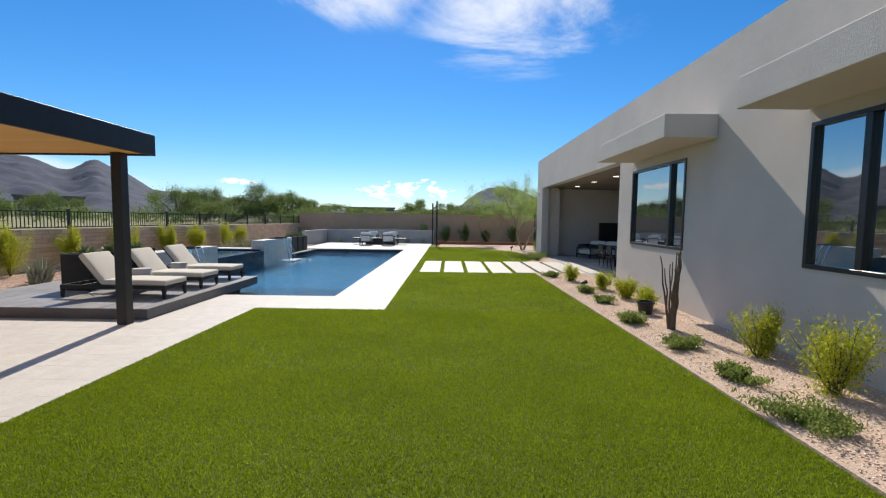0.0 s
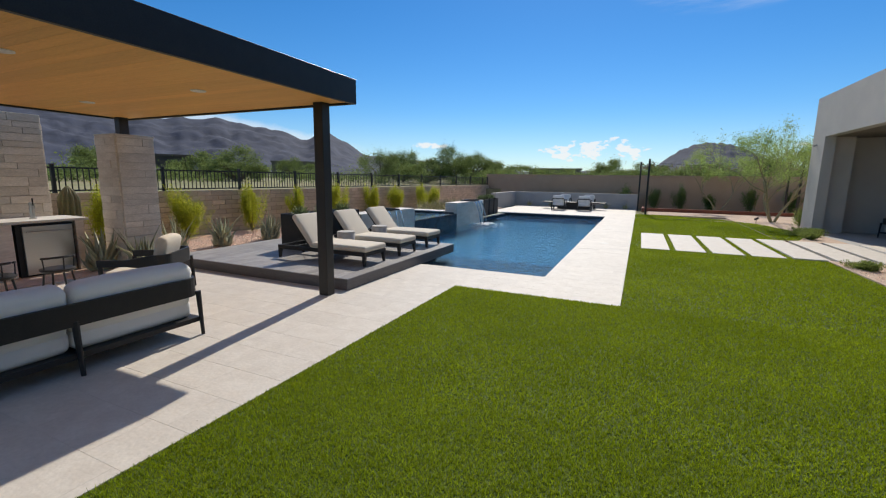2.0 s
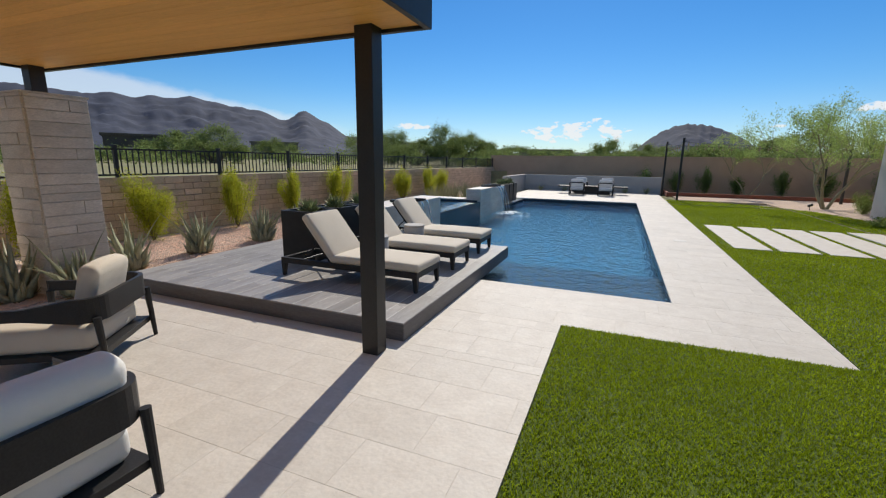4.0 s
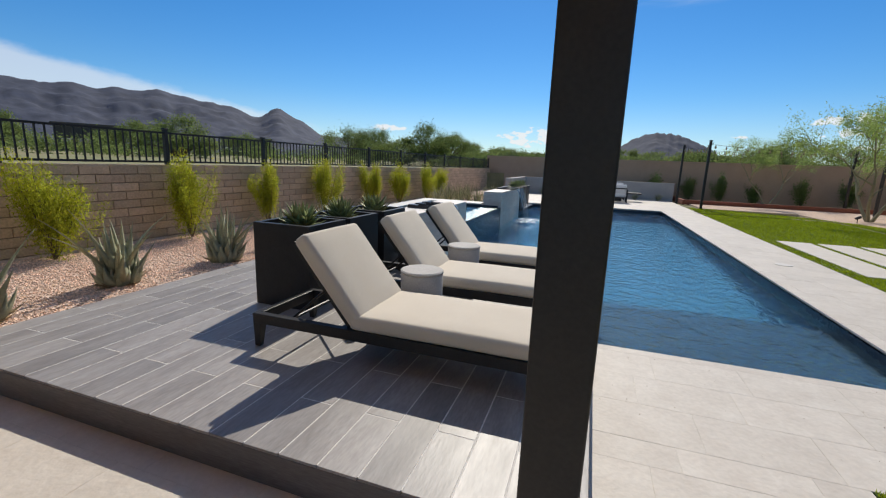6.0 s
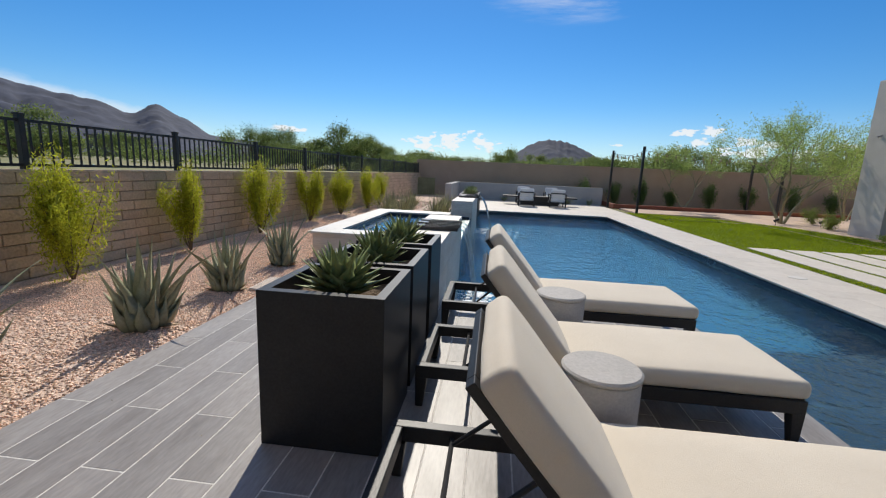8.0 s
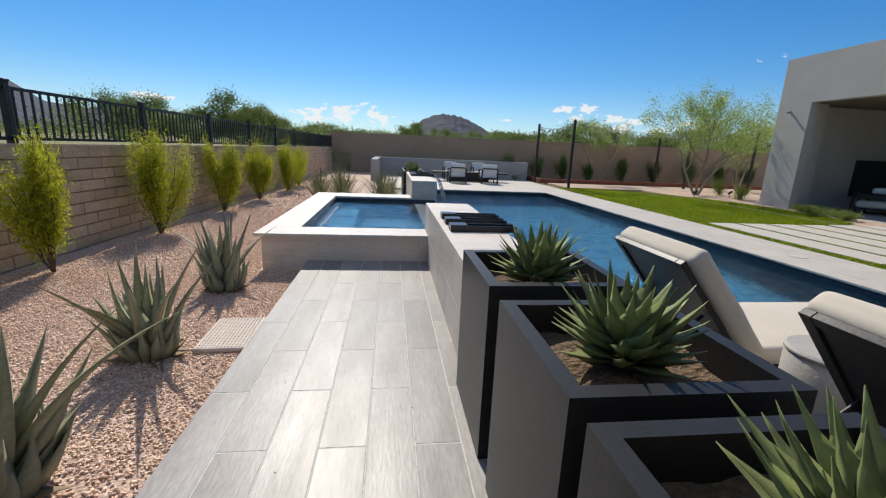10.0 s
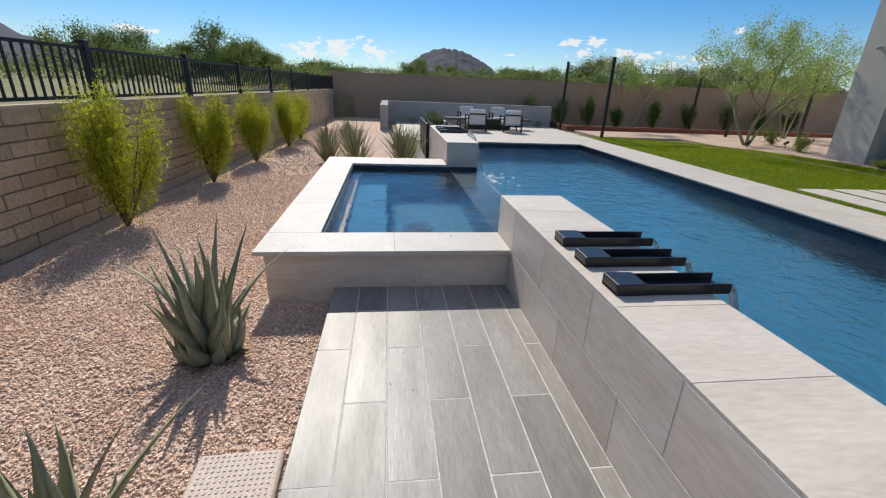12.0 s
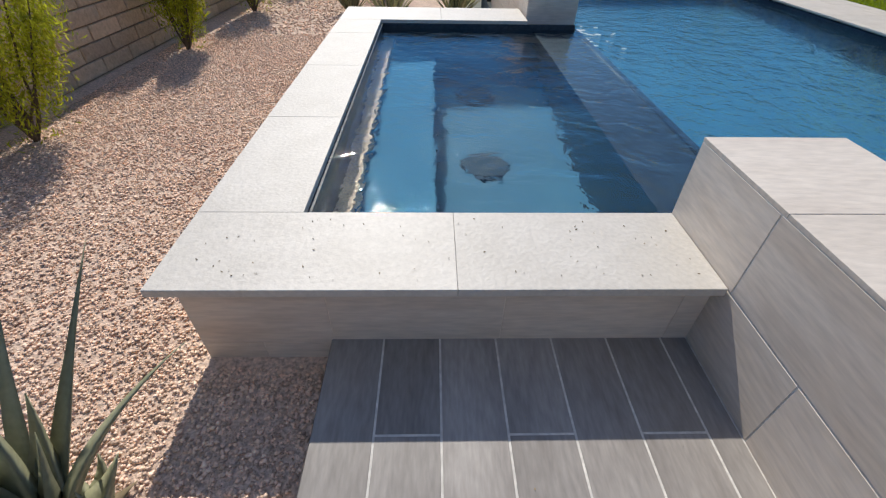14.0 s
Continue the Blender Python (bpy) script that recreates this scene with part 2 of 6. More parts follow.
M_LEAF_D = mat("dark_green_leaf", (0.12, 0.18, 0.045), (0.16, 0.22, 0.06), 0.6, scale=2, island=0.4, fine=0.1, spec=0.2, thin=0.4)
M_LEAF_M = mat("soft_green_leaf", (0.21, 0.27, 0.06), (0.27, 0.32, 0.08), 0.6, scale=2, island=0.4, fine=0.1, spec=0.2, thin=0.45)
M_LEAF_PV = mat("palo_verde_leaf", (0.30, 0.41, 0.10), (0.38, 0.47, 0.14), 0.6, scale=2, island=0.35, fine=0.1, spec=0.2, thin=0.5)
M_LEAF_FAR = mat("desert_tree_leaf", (0.155, 0.205, 0.06), (0.22, 0.27, 0.09), 0.7, scale=0.3, island=0.4, fine=0.15, spec=0.1, thin=0.45)
M_GRASS_DRY = mat("pale_dry_grass", (0.36, 0.37, 0.19), (0.42, 0.38, 0.21), 0.7, scale=3, island=0.35, thin=0.3)
M_BARK = mat("grey_brown_bark", (0.16, 0.115, 0.075), (0.11, 0.08, 0.05), 0.9, scale=14, bump=0.004, bump_scale=60)
M_BARK_PV = mat("green_tan_bark", (0.29, 0.26, 0.155), (0.22, 0.19, 0.11), 0.8, scale=8, bump=0.002, bump_scale=50)
# blue-grey holds the distance haze, painted into the rock colour
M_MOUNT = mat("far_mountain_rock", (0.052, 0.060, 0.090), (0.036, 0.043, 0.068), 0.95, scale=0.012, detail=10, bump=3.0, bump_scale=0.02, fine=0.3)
M_REDCURB = mat("rust_red_timber", (0.27, 0.085, 0.045), (0.21, 0.065, 0.035), 0.8, scale=4, bump=0.003)
M_POOLTILE = mat("navy_glass_tile", (0.02, 0.03, 0.045), (0.035, 0.05, 0.07), 0.25, scale=3, bump=0.001, bump_scale=30, fine=0.3)
M_PLASTER = mat("blue_pebble_plaster", (0.016, 0.112, 0.21), (0.022, 0.132, 0.24), 0.8, scale=2, bump=0.003, bump_scale=80, fine=0.15)
M_SHELF = mat("dark_slate_blue_plaster", (0.010, 0.034, 0.062), (0.015, 0.045, 0.08), 0.8, scale=2, bump=0.003, bump_scale=80, fine=0.2)
M_SPAPLASTER = mat("pale_blue_spa_plaster", (0.026, 0.105, 0.185), (0.034, 0.125, 0.21), 0.8, scale=2, bump=0.003, bump_scale=80, fine=0.15)
M_STEELB = mat("brushed_stainless_steel", (0.55, 0.54, 0.52), (0.50, 0.49, 0.47), 0.32, metal=1.0, scale=3, grain=(1, 1, 40), bump=0.0003, bump_scale=40, fine=0.06)
M_VENEER = mat("split_face_limestone", (0.70, 0.625, 0.53), (0.57, 0.495, 0.405), 0.9, scale=4, grain=(1, 1, 3), bump=0.005, bump_scale=30, vary=0.13, fine=0.15)
M_VENEER_J = mat("stone_joint", (0.60, 0.52, 0.43), rough=0.95, scale=20)
M_WHITE = mat("warm_white_plastic", (0.72, 0.70, 0.66), rough=0.5, scale=10)
M_BOXLID = mat("tan_plastic_lid", (0.70, 0.59, 0.50), (0.65, 0.54, 0.45), 0.7, scale=12, bump=0.004, bump_scale=70, fine=0.1)


def glass_mat(name, tint, rough=0.0, ior=1.5):
    m = bpy.data.materials.new(name)
    m.use_nodes = True
    b = m.node_tree.nodes["Principled BSDF"]
    b.inputs["Base Color"].default_value = (*tint, 1)
    b.inputs["Roughness"].default_value = rough
    b.inputs["IOR"].default_value = ior
    b.inputs["Transmission Weight"].default_value = 1.0
    return m


def water_mat(name, tint, waves, height):
    """Clear water with wind ripples at two sizes."""
    m = glass_mat(name, tint, 0.03, 1.33)
    nt = m.node_tree
    b = nt.nodes["Principled BSDF"]
    tc = nt.nodes.new("ShaderNodeTexCoord")
    a = nt.nodes.new("ShaderNodeTexNoise")
    a.inputs["Scale"].default_value = waves
    a.inputs["Detail"].default_value = 3
    a.inputs["Distortion"].default_value = 0.8
    c = nt.nodes.new("ShaderNodeTexNoise")
    c.inputs["Scale"].default_value = waves * 4.5
    c.inputs["Detail"].default_value = 2
    for k in (a, c):
        nt.links.new(tc.outputs["Object"], k.inputs["Vector"])
    mu = nt.nodes.new("ShaderNodeMath")
    mu.operation = "MULTIPLY_ADD"
    nt.links.new(c.outputs[0], mu.inputs[0])
    mu.inputs[1].default_value = 0.3
    nt.links.new(a.outputs[0], mu.inputs[2])
    bp = nt.nodes.new("ShaderNodeBump")
    bp.inputs["Distance"].default_value = height
    nt.links.new(mu.outputs[0], bp.inputs["Height"])
    nt.links.new(bp.outputs[0], b.inputs["Normal"])
    return m


M_WATER = water_mat("pool_water", (0.62, 0.88, 0.96), 4.2, 0.034)
M_SPAWATER = water_mat("spa_water", (0.7, 0.92, 0.97), 4.0, 0.016)
M_FOAM = mat("white_water_foam", (0.8, 0.84, 0.86), (0.7, 0.78, 0.82), 0.5, scale=20, bump=0.01, bump_scale=60)
M_GLASS = bpy.data.materials.new("tinted_window_glass")
M_GLASS.use_nodes = True
_g = M_GLASS.node_tree.nodes["Principled BSDF"]
_g.inputs["Base Color"].default_value = (0.03, 0.04, 0.045, 1)
_g.inputs["Roughness"].default_value = 0.02
_g.inputs["Specular IOR Level"].default_value = 1.0
_g.inputs["IOR"].default_value = 2.6


def lamp_mat(name, colour, power):
    m = bpy.data.materials.new(name)
    m.use_nodes = True
    b = m.node_tree.nodes["Principled BSDF"]
    b.inputs["Base Color"].default_value = (0.8, 0.78, 0.72, 1)
    b.inputs["Emission Color"].default_value = (*colour, 1)
    b.inputs["Emission Strength"].default_value = power
    return m


M_LED = lamp_mat("warm_led", (1.0, 0.85, 0.6), 2.0)

# ---- mesh helpers ----


def link_mesh(name, me, parent=None, material=None):
    ob = new(name, me)
    if material is not None:
        me.materials.append(material)
    if parent is not None:
        ob.parent = parent
    return ob


def part(name, bm, material, parent=None, label="", smooth=False):
    me = bpy.data.meshes.new(name)
    bm.normal_update()
    bm.to_mesh(me)
    bm.free()
    if smooth:
        for p in me.polygons:
            p.use_smooth = True
    ob = link_mesh(name, me, parent, material)
    if label:
        ob["label"] = label
    return ob


def add_box(bm, x0, x1, y0, y1, z0, z1):
    vs = [bm.verts.new((x, y, z)) for z in (z0, z1) for y in (y0, y1) for x in (x0, x1)]
    for f in ((0, 2, 3, 1), (4, 5, 7, 6), (0, 1, 5, 4), (2, 6, 7, 3), (0, 4, 6, 2), (1, 3, 7, 5)):
        bm.faces.new([vs[i] for i in f])
    return vs


def box(x0, x1, y0, y1, z0, z1, bevel=0.0, seg=2):
    bm = bmesh.new()
    add_box(bm, x0, x1, y0, y1, z0, z1)
    if bevel:
        bmesh.ops.bevel(bm, geom=bm.edges[:], offset=bevel, segments=seg, affect="EDGES", profile=0.5)
    return bm


def boxes(rows, bevel=0.0):
    bm = bmesh.new()
    for r in rows:
        add_box(bm, *r)
    if bevel:
        bmesh.ops.bevel(bm, geom=bm.edges[:], offset=bevel, segments=1, affect="EDGES")
    return bm


def tube(pts, radii, sides=8, caps=True):
    """A round bar along points, with a radius at each."""
    bm = bmesh.new()
    rings = []
    n = len(pts)
    pts = [Vector(p) for p in pts]
    for i, p in enumerate(pts):
        d = (pts[min(i + 1, n - 1)] - pts[max(i - 1, 0)]).normalized()
        a = d.orthogonal().normalized() if abs(d.z) < 0.98 else Vector((1, 0, 0))
        a = (a - d * a.dot(d)).normalized()
        c = d.cross(a)
        rings.append([bm.verts.new(p + (a * math.cos(2 * math.pi * k / sides) + c * math.sin(2 * math.pi * k / sides)) * radii[i]) for k in range(sides)])
    for r0, r1 in zip(rings, rings[1:]):
        for k in range(sides):
            bm.faces.new((r0[k], r0[(k + 1) % sides], r1[(k + 1) % sides], r1[k]))
    if caps:
        bm.faces.new(rings[0][::-1])
        bm.faces.new(rings[-1])
    return bm


def lathe(profile, sides=32):
    """A body turned about z from (radius, height) pairs."""
    bm = bmesh.new()
    rings = [[bm.verts.new((r * math.cos(2 * math.pi * k / sides), r * math.sin(2 * math.pi * k / sides), z)) for k in range(sides)] for r, z in profile]
    for r0, r1 in zip(rings, rings[1:]):
        for k in range(sides):
            bm.faces.new((r0[k], r0[(k + 1) % sides], r1[(k + 1) % sides], r1[k]))
    bm.faces.new(rings[0][::-1])
    bm.faces.new(rings[-1])
    return bm


def soft_box(sx, sy, sz, r, puff=0.0, n=5, seed=0):
    """A stuffed cushion: a box with rounded edges, swollen in the middle and a little uneven. Centred."""
    def line(h, r):
        inner = h - r
        return [-h, -h + 0.3 * r, -h + 0.65 * r] + [inner * (2 * k / n - 1) for k in range(n + 1)] + [h - 0.65 * r, h - 0.3 * r, h]
    axes = [line(s / 2, r) for s in (sx, sy, sz)]
    half = (sx / 2, sy / 2, sz / 2)
    bm = bmesh.new()
    for a in range(3):
        u, v = (a + 1) % 3, (a + 2) % 3
        for side in (-1, 1):
            grid = {}
            for i, p in enumerate(axes[u]):
                for j, q in enumerate(axes[v]):
                    c = [0, 0, 0]
                    c[a], c[u], c[v] = side * half[a], p, q
                    core = [max(-(h - r), min(h - r, x)) for h, x in zip(half, c)]
                    d = Vector([x - k for x, k in zip(c, core)])
                    w = Vector(core) + d.normalized() * r
                    fx = 1 - (w.x / half[0]) ** 2
                    fy = 1 - (w.y / half[1]) ** 2
                    w.z += math.copysign(puff, w.z) * max(fx, 0) ** 0.5 * max(fy, 0) ** 0.5 * (abs(w.z) / half[2])
                    w += Vector((noise.noise(w * 6 + Vector((seed, 3, 1))), noise.noise(w * 6 + Vector((9, seed, 4))), noise.noise(w * 5 + Vector((2, 7, seed))))) * 0.004
                    grid[i, j] = bm.verts.new(w)
            for i in range(len(axes[u]) - 1):
                for j in range(len(axes[v]) - 1):
                    f = (grid[i, j], grid[i + 1, j], grid[i + 1, j + 1], grid[i, j + 1])
                    bm.faces.new(f if side > 0 else f[::-1])
    bmesh.ops.remove_doubles(bm, verts=bm.verts[:], dist=0.0004)
    return bm


def moved(bm, m):
    bmesh.ops.transform(bm, matrix=m, verts=bm.verts[:])
    return bm


def joined(*bms):
    out = bmesh.new()
    for b in bms:
        me = bpy.data.meshes.new("tmp")
        b.to_mesh(me)
        b.free()
        out.from_mesh(me)
        bpy.data.meshes.remove(me)
    return out


def np_mesh(name, verts, faces, material, parent=None, smooth=False):
    """A mesh from arrays: verts (n, 3), faces (m, k)."""
    verts = np.asarray(verts, dtype=np.float32)
    faces = np.asarray(faces, dtype=np.int32)
    me = bpy.data.meshes.new(name)
    k = faces.shape[1]
    me.vertices.add(len(verts))
    me.vertices.foreach_set("co", verts.ravel())
    me.loops.add(faces.size)
    me.loops.foreach_set("vertex_index", faces.ravel())
    me.polygons.add(len(faces))
    me.polygons.foreach_set("loop_start", np.arange(0, faces.size, k, dtype=np.int32))
    if smooth:
        me.polygons.foreach_set("use_smooth", np.ones(len(faces), dtype=bool))
    me.update(calc_edges=True)
    return link_mesh(name, me, parent, material)


def thing(name, x, y, z, turn=0.0):
    e = new(name)
    e.empty_display_size = 0.2
    e.matrix_basis = pose(x, y, z, 0, 0, turn)
    return e


rng = np.random.default_rng(7)

# ---- the yard's ground and the land beyond ----
DECK = 0.0
PLAT = 0.178
X_PLAT_W, X_PLAT_E = -9.12, -5.03
Y_PLAT_S, Y_PLAT_N = 7.40, 11.43
POOL_E, POOL_S, POOL_N, POOL_W = -2.55, 9.73, 24.04, -7.38
WATER = -0.13
SPA_TOP, SPA_WATER = 0.475, 0.40
BENCH_W, BENCH_E, BENCH_TOP = -7.84, -7.35, 0.783
WALL_TOP = 1.26


def wall_x(y):
    """The garden wall's inner face, which runs slightly askew."""
    return -11.9 + (y - 12) * 0.033


def land_height(x, y):
    r = math.hypot(x + 4, y - 12)
    return 1.05 + 0.0042 * max(r - 40, 0) + 0.35 * noise.noise(Vector((x * 0.02, y * 0.02, 0))) * min(r / 120, 2.0)


def build_ground():
    bm = bmesh.new()
    # inside the walls, flat, with the basin left out
    y0, y1 = -26.0, 32.5
    for (a, b, c, d) in ((-12.6, POOL_W - 2.2, y0, y1), (POOL_W - 2.2, POOL_E + 0.3, y0, POOL_S - 0.3),
                         (POOL_W - 2.2, POOL_E + 0.3, POOL_N + 0.3, y1), (POOL_E + 0.3, 26.0, y0, y1)):
        vs = [bm.verts.new((x, y, -0.06)) for x, y in ((a, c), (b, c), (b, d), (a, d))]
        bm.faces.new(vs)
    # outside: rings that spread to the horizon
    n = 72
    ring_in = []
    cx, cy = 6.7, 3.25
    hx, hy = 19.3, 29.25
    for k in range(n):
        t = 2 * math.pi * k / n
        c, s = math.cos(t), math.sin(t)
        q = 1 / max(abs(c) / hx, abs(s) / hy)
        ring_in.append((cx + c * q, cy + s * q, t))
    rings = [[bm.verts.new((x, y, 1.02)) for x, y, t in ring_in]]
    for grow in (4, 10, 20, 40, 70, 110, 170, 260, 400, 700, 1200, 2200, 3600):
        rings.append([bm.verts.new((x + math.cos(t) * grow, y + math.sin(t) * grow, land_height(x + math.cos(t) * grow, y + math.sin(t) * grow))) for x, y, t in ring_in])
    for r0, r1 in zip(rings, rings[1:]):
        for k in range(n):
            bm.faces.new((r0[k], r1[k], r1[(k + 1) % n], r0[(k + 1) % n]))
    low = [bm.verts.new((x, y, -0.06)) for x, y, t in ring_in]
    for k in range(n):
        bm.faces.new((low[k], rings[0][k], rings[0][(k + 1) % n], low[(k + 1) % n]))
    ob = part("ground", bm, M_DESERT)
    tagged(ob, "dry tan desert ground with patches of green scrub", "ground", kind="structure")


build_ground()


def slab(name, rows, material, label, category, kind="structure", bevel=0.0):
    ob = part(name, boxes(rows, bevel), material)
    return tagged(ob, label, category, kind=kind)


# gravel beds
slab("gravel_bed", [(-12.3, X_PLAT_W - 0.02, 7.0, 26.6, -0.05, 0.075), (-12.3, -9.3, -12.0, 7.0, -0.05, 0.02), (-12.3, -8.75, 26.6, 32.3, -0.05, 0.03), (X_PLAT_W - 0.02, -8.42, 17.5, 26.6, -0.05, 0.05)],
     M_GRAVEL, "pink and tan crushed granite gravel bed along the block wall", "gravel")
slab("planting_bed", [(2.66, 4.3, -6.0, 14.1, -0.05, 0.03), (2.66, 4.3, 17.75, 26.5, -0.05, 0.02), (4.3, 14.0, 22.1, 26.5, -0.05, 0.015), (-0.7, 16.0, 26.5, 32.3, -0.05, 0.02)],
     M_DIRT, "tan decomposed granite bed beside the house", "planting bed")

# patio slab under the covered terrace of the house
slab("terrace_floor", [(4.3, 10.5, 11.6, 21.9, -0.05, 0.012)], M_GREYWALL, "pale concrete floor of the covered terrace", "floor")

# turf backing
bm = bmesh.new()
lawn = [(-3.715, -9.0), (2.66, -9.0), (2.66, 24.0), (-1.28, 24.0), (-1.28, 8.43), (-3.715, 8.43)]
top = [bm.verts.new((x, y, 0.0)) for x, y in lawn]
low = [bm.verts.new((x, y, -0.05)) for x, y in lawn]
bm.faces.new(top)
for k in range(6):
    bm.faces.new((low[k], low[(k + 1) % 6], top[(k + 1) % 6], top[k]))
tagged(part("turf", bm, M_TURF_BASE), "bright green artificial turf lawn", "lawn", kind="structure")
bm = bmesh.new()
edge = [(-1.28, 24.0), (2.66, 24.0), (2.66, 17.72), (3.2, 18.0), (3.7, 19.3), (3.75, 21.3), (3.3, 23.3), (1.9, 25.1), (-0.2, 26.2), (-1.28, 26.2)]
bm.faces.new([bm.verts.new((x, y, 0.024)) for x, y in [edge[1], edge[2]] + edge[3:] + [edge[0]]])
tagged(part("turf_corner", bm, M_TURF_BASE), "rounded end of the green artificial turf", "lawn", kind="structure")

# deck bedding
slab("deck_bed", [(-9.9, -3.725, -8.0, Y_PLAT_S, -0.05, -0.001), (X_PLAT_E, -3.725, Y_PLAT_S, 8.43, -0.05, -0.001), (X_PLAT_E, -1.29, 8.43, POOL_S, -0.05, -0.001),
                  (POOL_E, -1.29, POOL_S, POOL_N, -0.05, -0.001), (-8.42, -1.29, POOL_N, 30.7, -0.05, -0.001)], M_GROUT, "pale grout bed of the stone deck", "deck")

# ---- pool and spa ----
POOL_D = -1.5
slab("pool_basin", [(POOL_W - 0.2, POOL_E + 0.25, POOL_S - 0.25, POOL_N + 0.25, POOL_D - 0.2, POOL_D)], M_PLASTER, "blue plaster pool floor", "pool")
slab("pool_shelf", [(POOL_W, POOL_E, POOL_S, POOL_S + 2.0, POOL_D, -0.42), (POOL_W, POOL_E, POOL_S + 2.0, POOL_S + 2.4, POOL_D, -0.75)], M_SHELF, "blue plaster tanning ledge and step of the pool", "pool")
walls = [(POOL_E, POOL_E + 0.25, POOL_S - 0.25, POOL_N + 0.25), (X_PLAT_E - 0.3, POOL_E, POOL_S - 0.25, POOL_S), (POOL_W - 0.2, POOL_E, POOL_N, POOL_N + 0.25), (POOL_W - 0.2, POOL_W, 13.79, POOL_N), (X_PLAT_E - 0.6, X_PLAT_E - 0.3, POOL_S - 0.25, 11.13), (POOL_W - 0.2, X_PLAT_E - 0.3, 11.0, 11.13)]
slab("pool_wall", [(*w, POOL_D, -0.45) for w in walls], M_SHELF, "blue plaster pool wall", "pool")
slab("waterline_tile", [(*w, -0.45, -0.035) for w in walls], M_POOLTILE, "navy tile band at the waterline of the pool", "pool")


def water_sheet(name, outline, z, material, label, bottom=None):
    bm = bmesh.new()
    bm.faces.new([bm.verts.new((x, y, z)) for x, y in outline])
    ob = part(name, bm, material)
    ob.visible_shadow = False
    return tagged(ob, label, "water", kind="structure")


water_sheet("pool_water", [(X_PLAT_E - 0.3, POOL_S), (POOL_E, POOL_S), (POOL_E, POOL_N), (POOL_W, POOL_N), (POOL_W, 11.13), (X_PLAT_E - 0.3, 11.13)], WATER, M_WATER, "rippled blue pool water")

# spa
SX0, SX1, SY0, SY1 = -9.25, -7.40, 13.78, 16.95
slab("spa_shell", [(-9.58, SX0, 13.4305, 17.43, -0.3, 0.445), (SX0, BENCH_W, 13.4305, SY0, -0.3, 0.445), (SX0, -7.86, SY1, 17.43, -0.3, 0.445)], M_WOODSTONE, "beige wood-look tile skirt of the raised spa", "spa")
slab("spa_lining", [(SX0, SX0 + 0.02, SY0, SY1, -0.6, 0.444), (SX0 + 0.02, SX1, SY1 - 0.02, SY1, -0.6, 0.444), (SX0 + 0.02, SX1, SY0, SY0 + 0.02, -0.6, 0.444)], M_POOLTILE, "dark tile waterline of the spa", "spa")
slab("spa_weir", [(-7.80, SX1, SY0 + 0.02, SY1 - 0.02, -0.5, SPA_WATER - 0.05), (SX1, SX1 + 0.04, SY0 - 0.4, SY1 + 0.3, -1.4, SPA_WATER - 0.012)], M_POOLTILE, "navy tiled overflow edge between spa and pool", "spa")
slab("spa_seat", [(SX0 + 0.02, SX0 + 0.5, SY0 + 0.02, SY1 - 0.02, -0.6, -0.05), (SX0 + 0.5, -7.80, SY1 - 0.45, SY1 - 0.02, -0.6, -0.05), (SX0 + 0.5, -7.80, SY0 + 0.02, SY0 + 0.3, -0.6, -0.05)], M_PLASTER, "dark blue seat ledge under the spa water", "spa")
slab("spa_floor", [(SX0 + 0.02, -7.80, SY0 + 0.02, SY1 - 0.02, -0.7, -0.5)], M_SPAPLASTER, "pale blue plaster floor of the spa", "spa")
water_sheet("spa_water", [(SX0 + 0.02, SY0 + 0.02), (SX1 + 0.035, SY0 + 0.02), (SX1 + 0.035, SY1 - 0.02), (SX0 + 0.02, SY1 - 0.02)], SPA_WATER, M_SPAWATER, "clear rippled spa water")
for y in (15.05, 16.1):
    d = part("floor_drain", moved(lathe([(0.14, 0), (0.16, 0.01), (0.15, 0.03), (0.05, 0.035), (0.02, 0.03)], 24), Matrix.Translation((-8.40, y, -0.5))), M_SHELF)
    tagged(d, "round dark drain cover on the spa floor", "drain", group="spa drains")

# bench wall with scuppers between pool and platform, and its twin beyond the spa
for (y0, y1) in ((11.06, 13.79), (17.15, 20.1)):
    slab("feature_wall", [(BENCH_W + 0.0015, BENCH_E - 0.0015, y0 + 0.0015, y1 - 0.0015, -1.5, BENCH_TOP - 0.002)], M_PGROUT, "low feature wall clad in beige wood-look tile", "wall")

# platform
slab("platform_base", [(X_PLAT_W + 0.01, X_PLAT_E - 0.012, Y_PLAT_S + 0.012, POOL_S, -0.05, PLAT - 0.001), (X_PLAT_W + 0.01, X_PLAT_E - 0.012, POOL_S, Y_PLAT_N - 0.012, 0.0, PLAT - 0.001), (X_PLAT_W + 0.01, BENCH_W + 0.1, Y_PLAT_N - 0.012, 13.44, -0.05, PLAT - 0.001), (X_PLAT_W + 0.01, X_PLAT_E - 0.32, POOL_S, 11.0, -1.4, 0.0)],
     M_PGROUT, "raised platform bed with pale grout", "platform")
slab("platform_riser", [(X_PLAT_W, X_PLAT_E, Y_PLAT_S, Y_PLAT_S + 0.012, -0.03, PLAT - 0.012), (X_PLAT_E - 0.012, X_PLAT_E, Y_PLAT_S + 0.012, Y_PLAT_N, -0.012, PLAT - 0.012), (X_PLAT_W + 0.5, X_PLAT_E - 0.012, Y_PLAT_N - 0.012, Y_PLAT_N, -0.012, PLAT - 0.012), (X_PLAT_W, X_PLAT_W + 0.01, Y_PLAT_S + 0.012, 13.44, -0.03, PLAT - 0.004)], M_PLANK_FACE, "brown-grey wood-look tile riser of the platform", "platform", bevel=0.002)

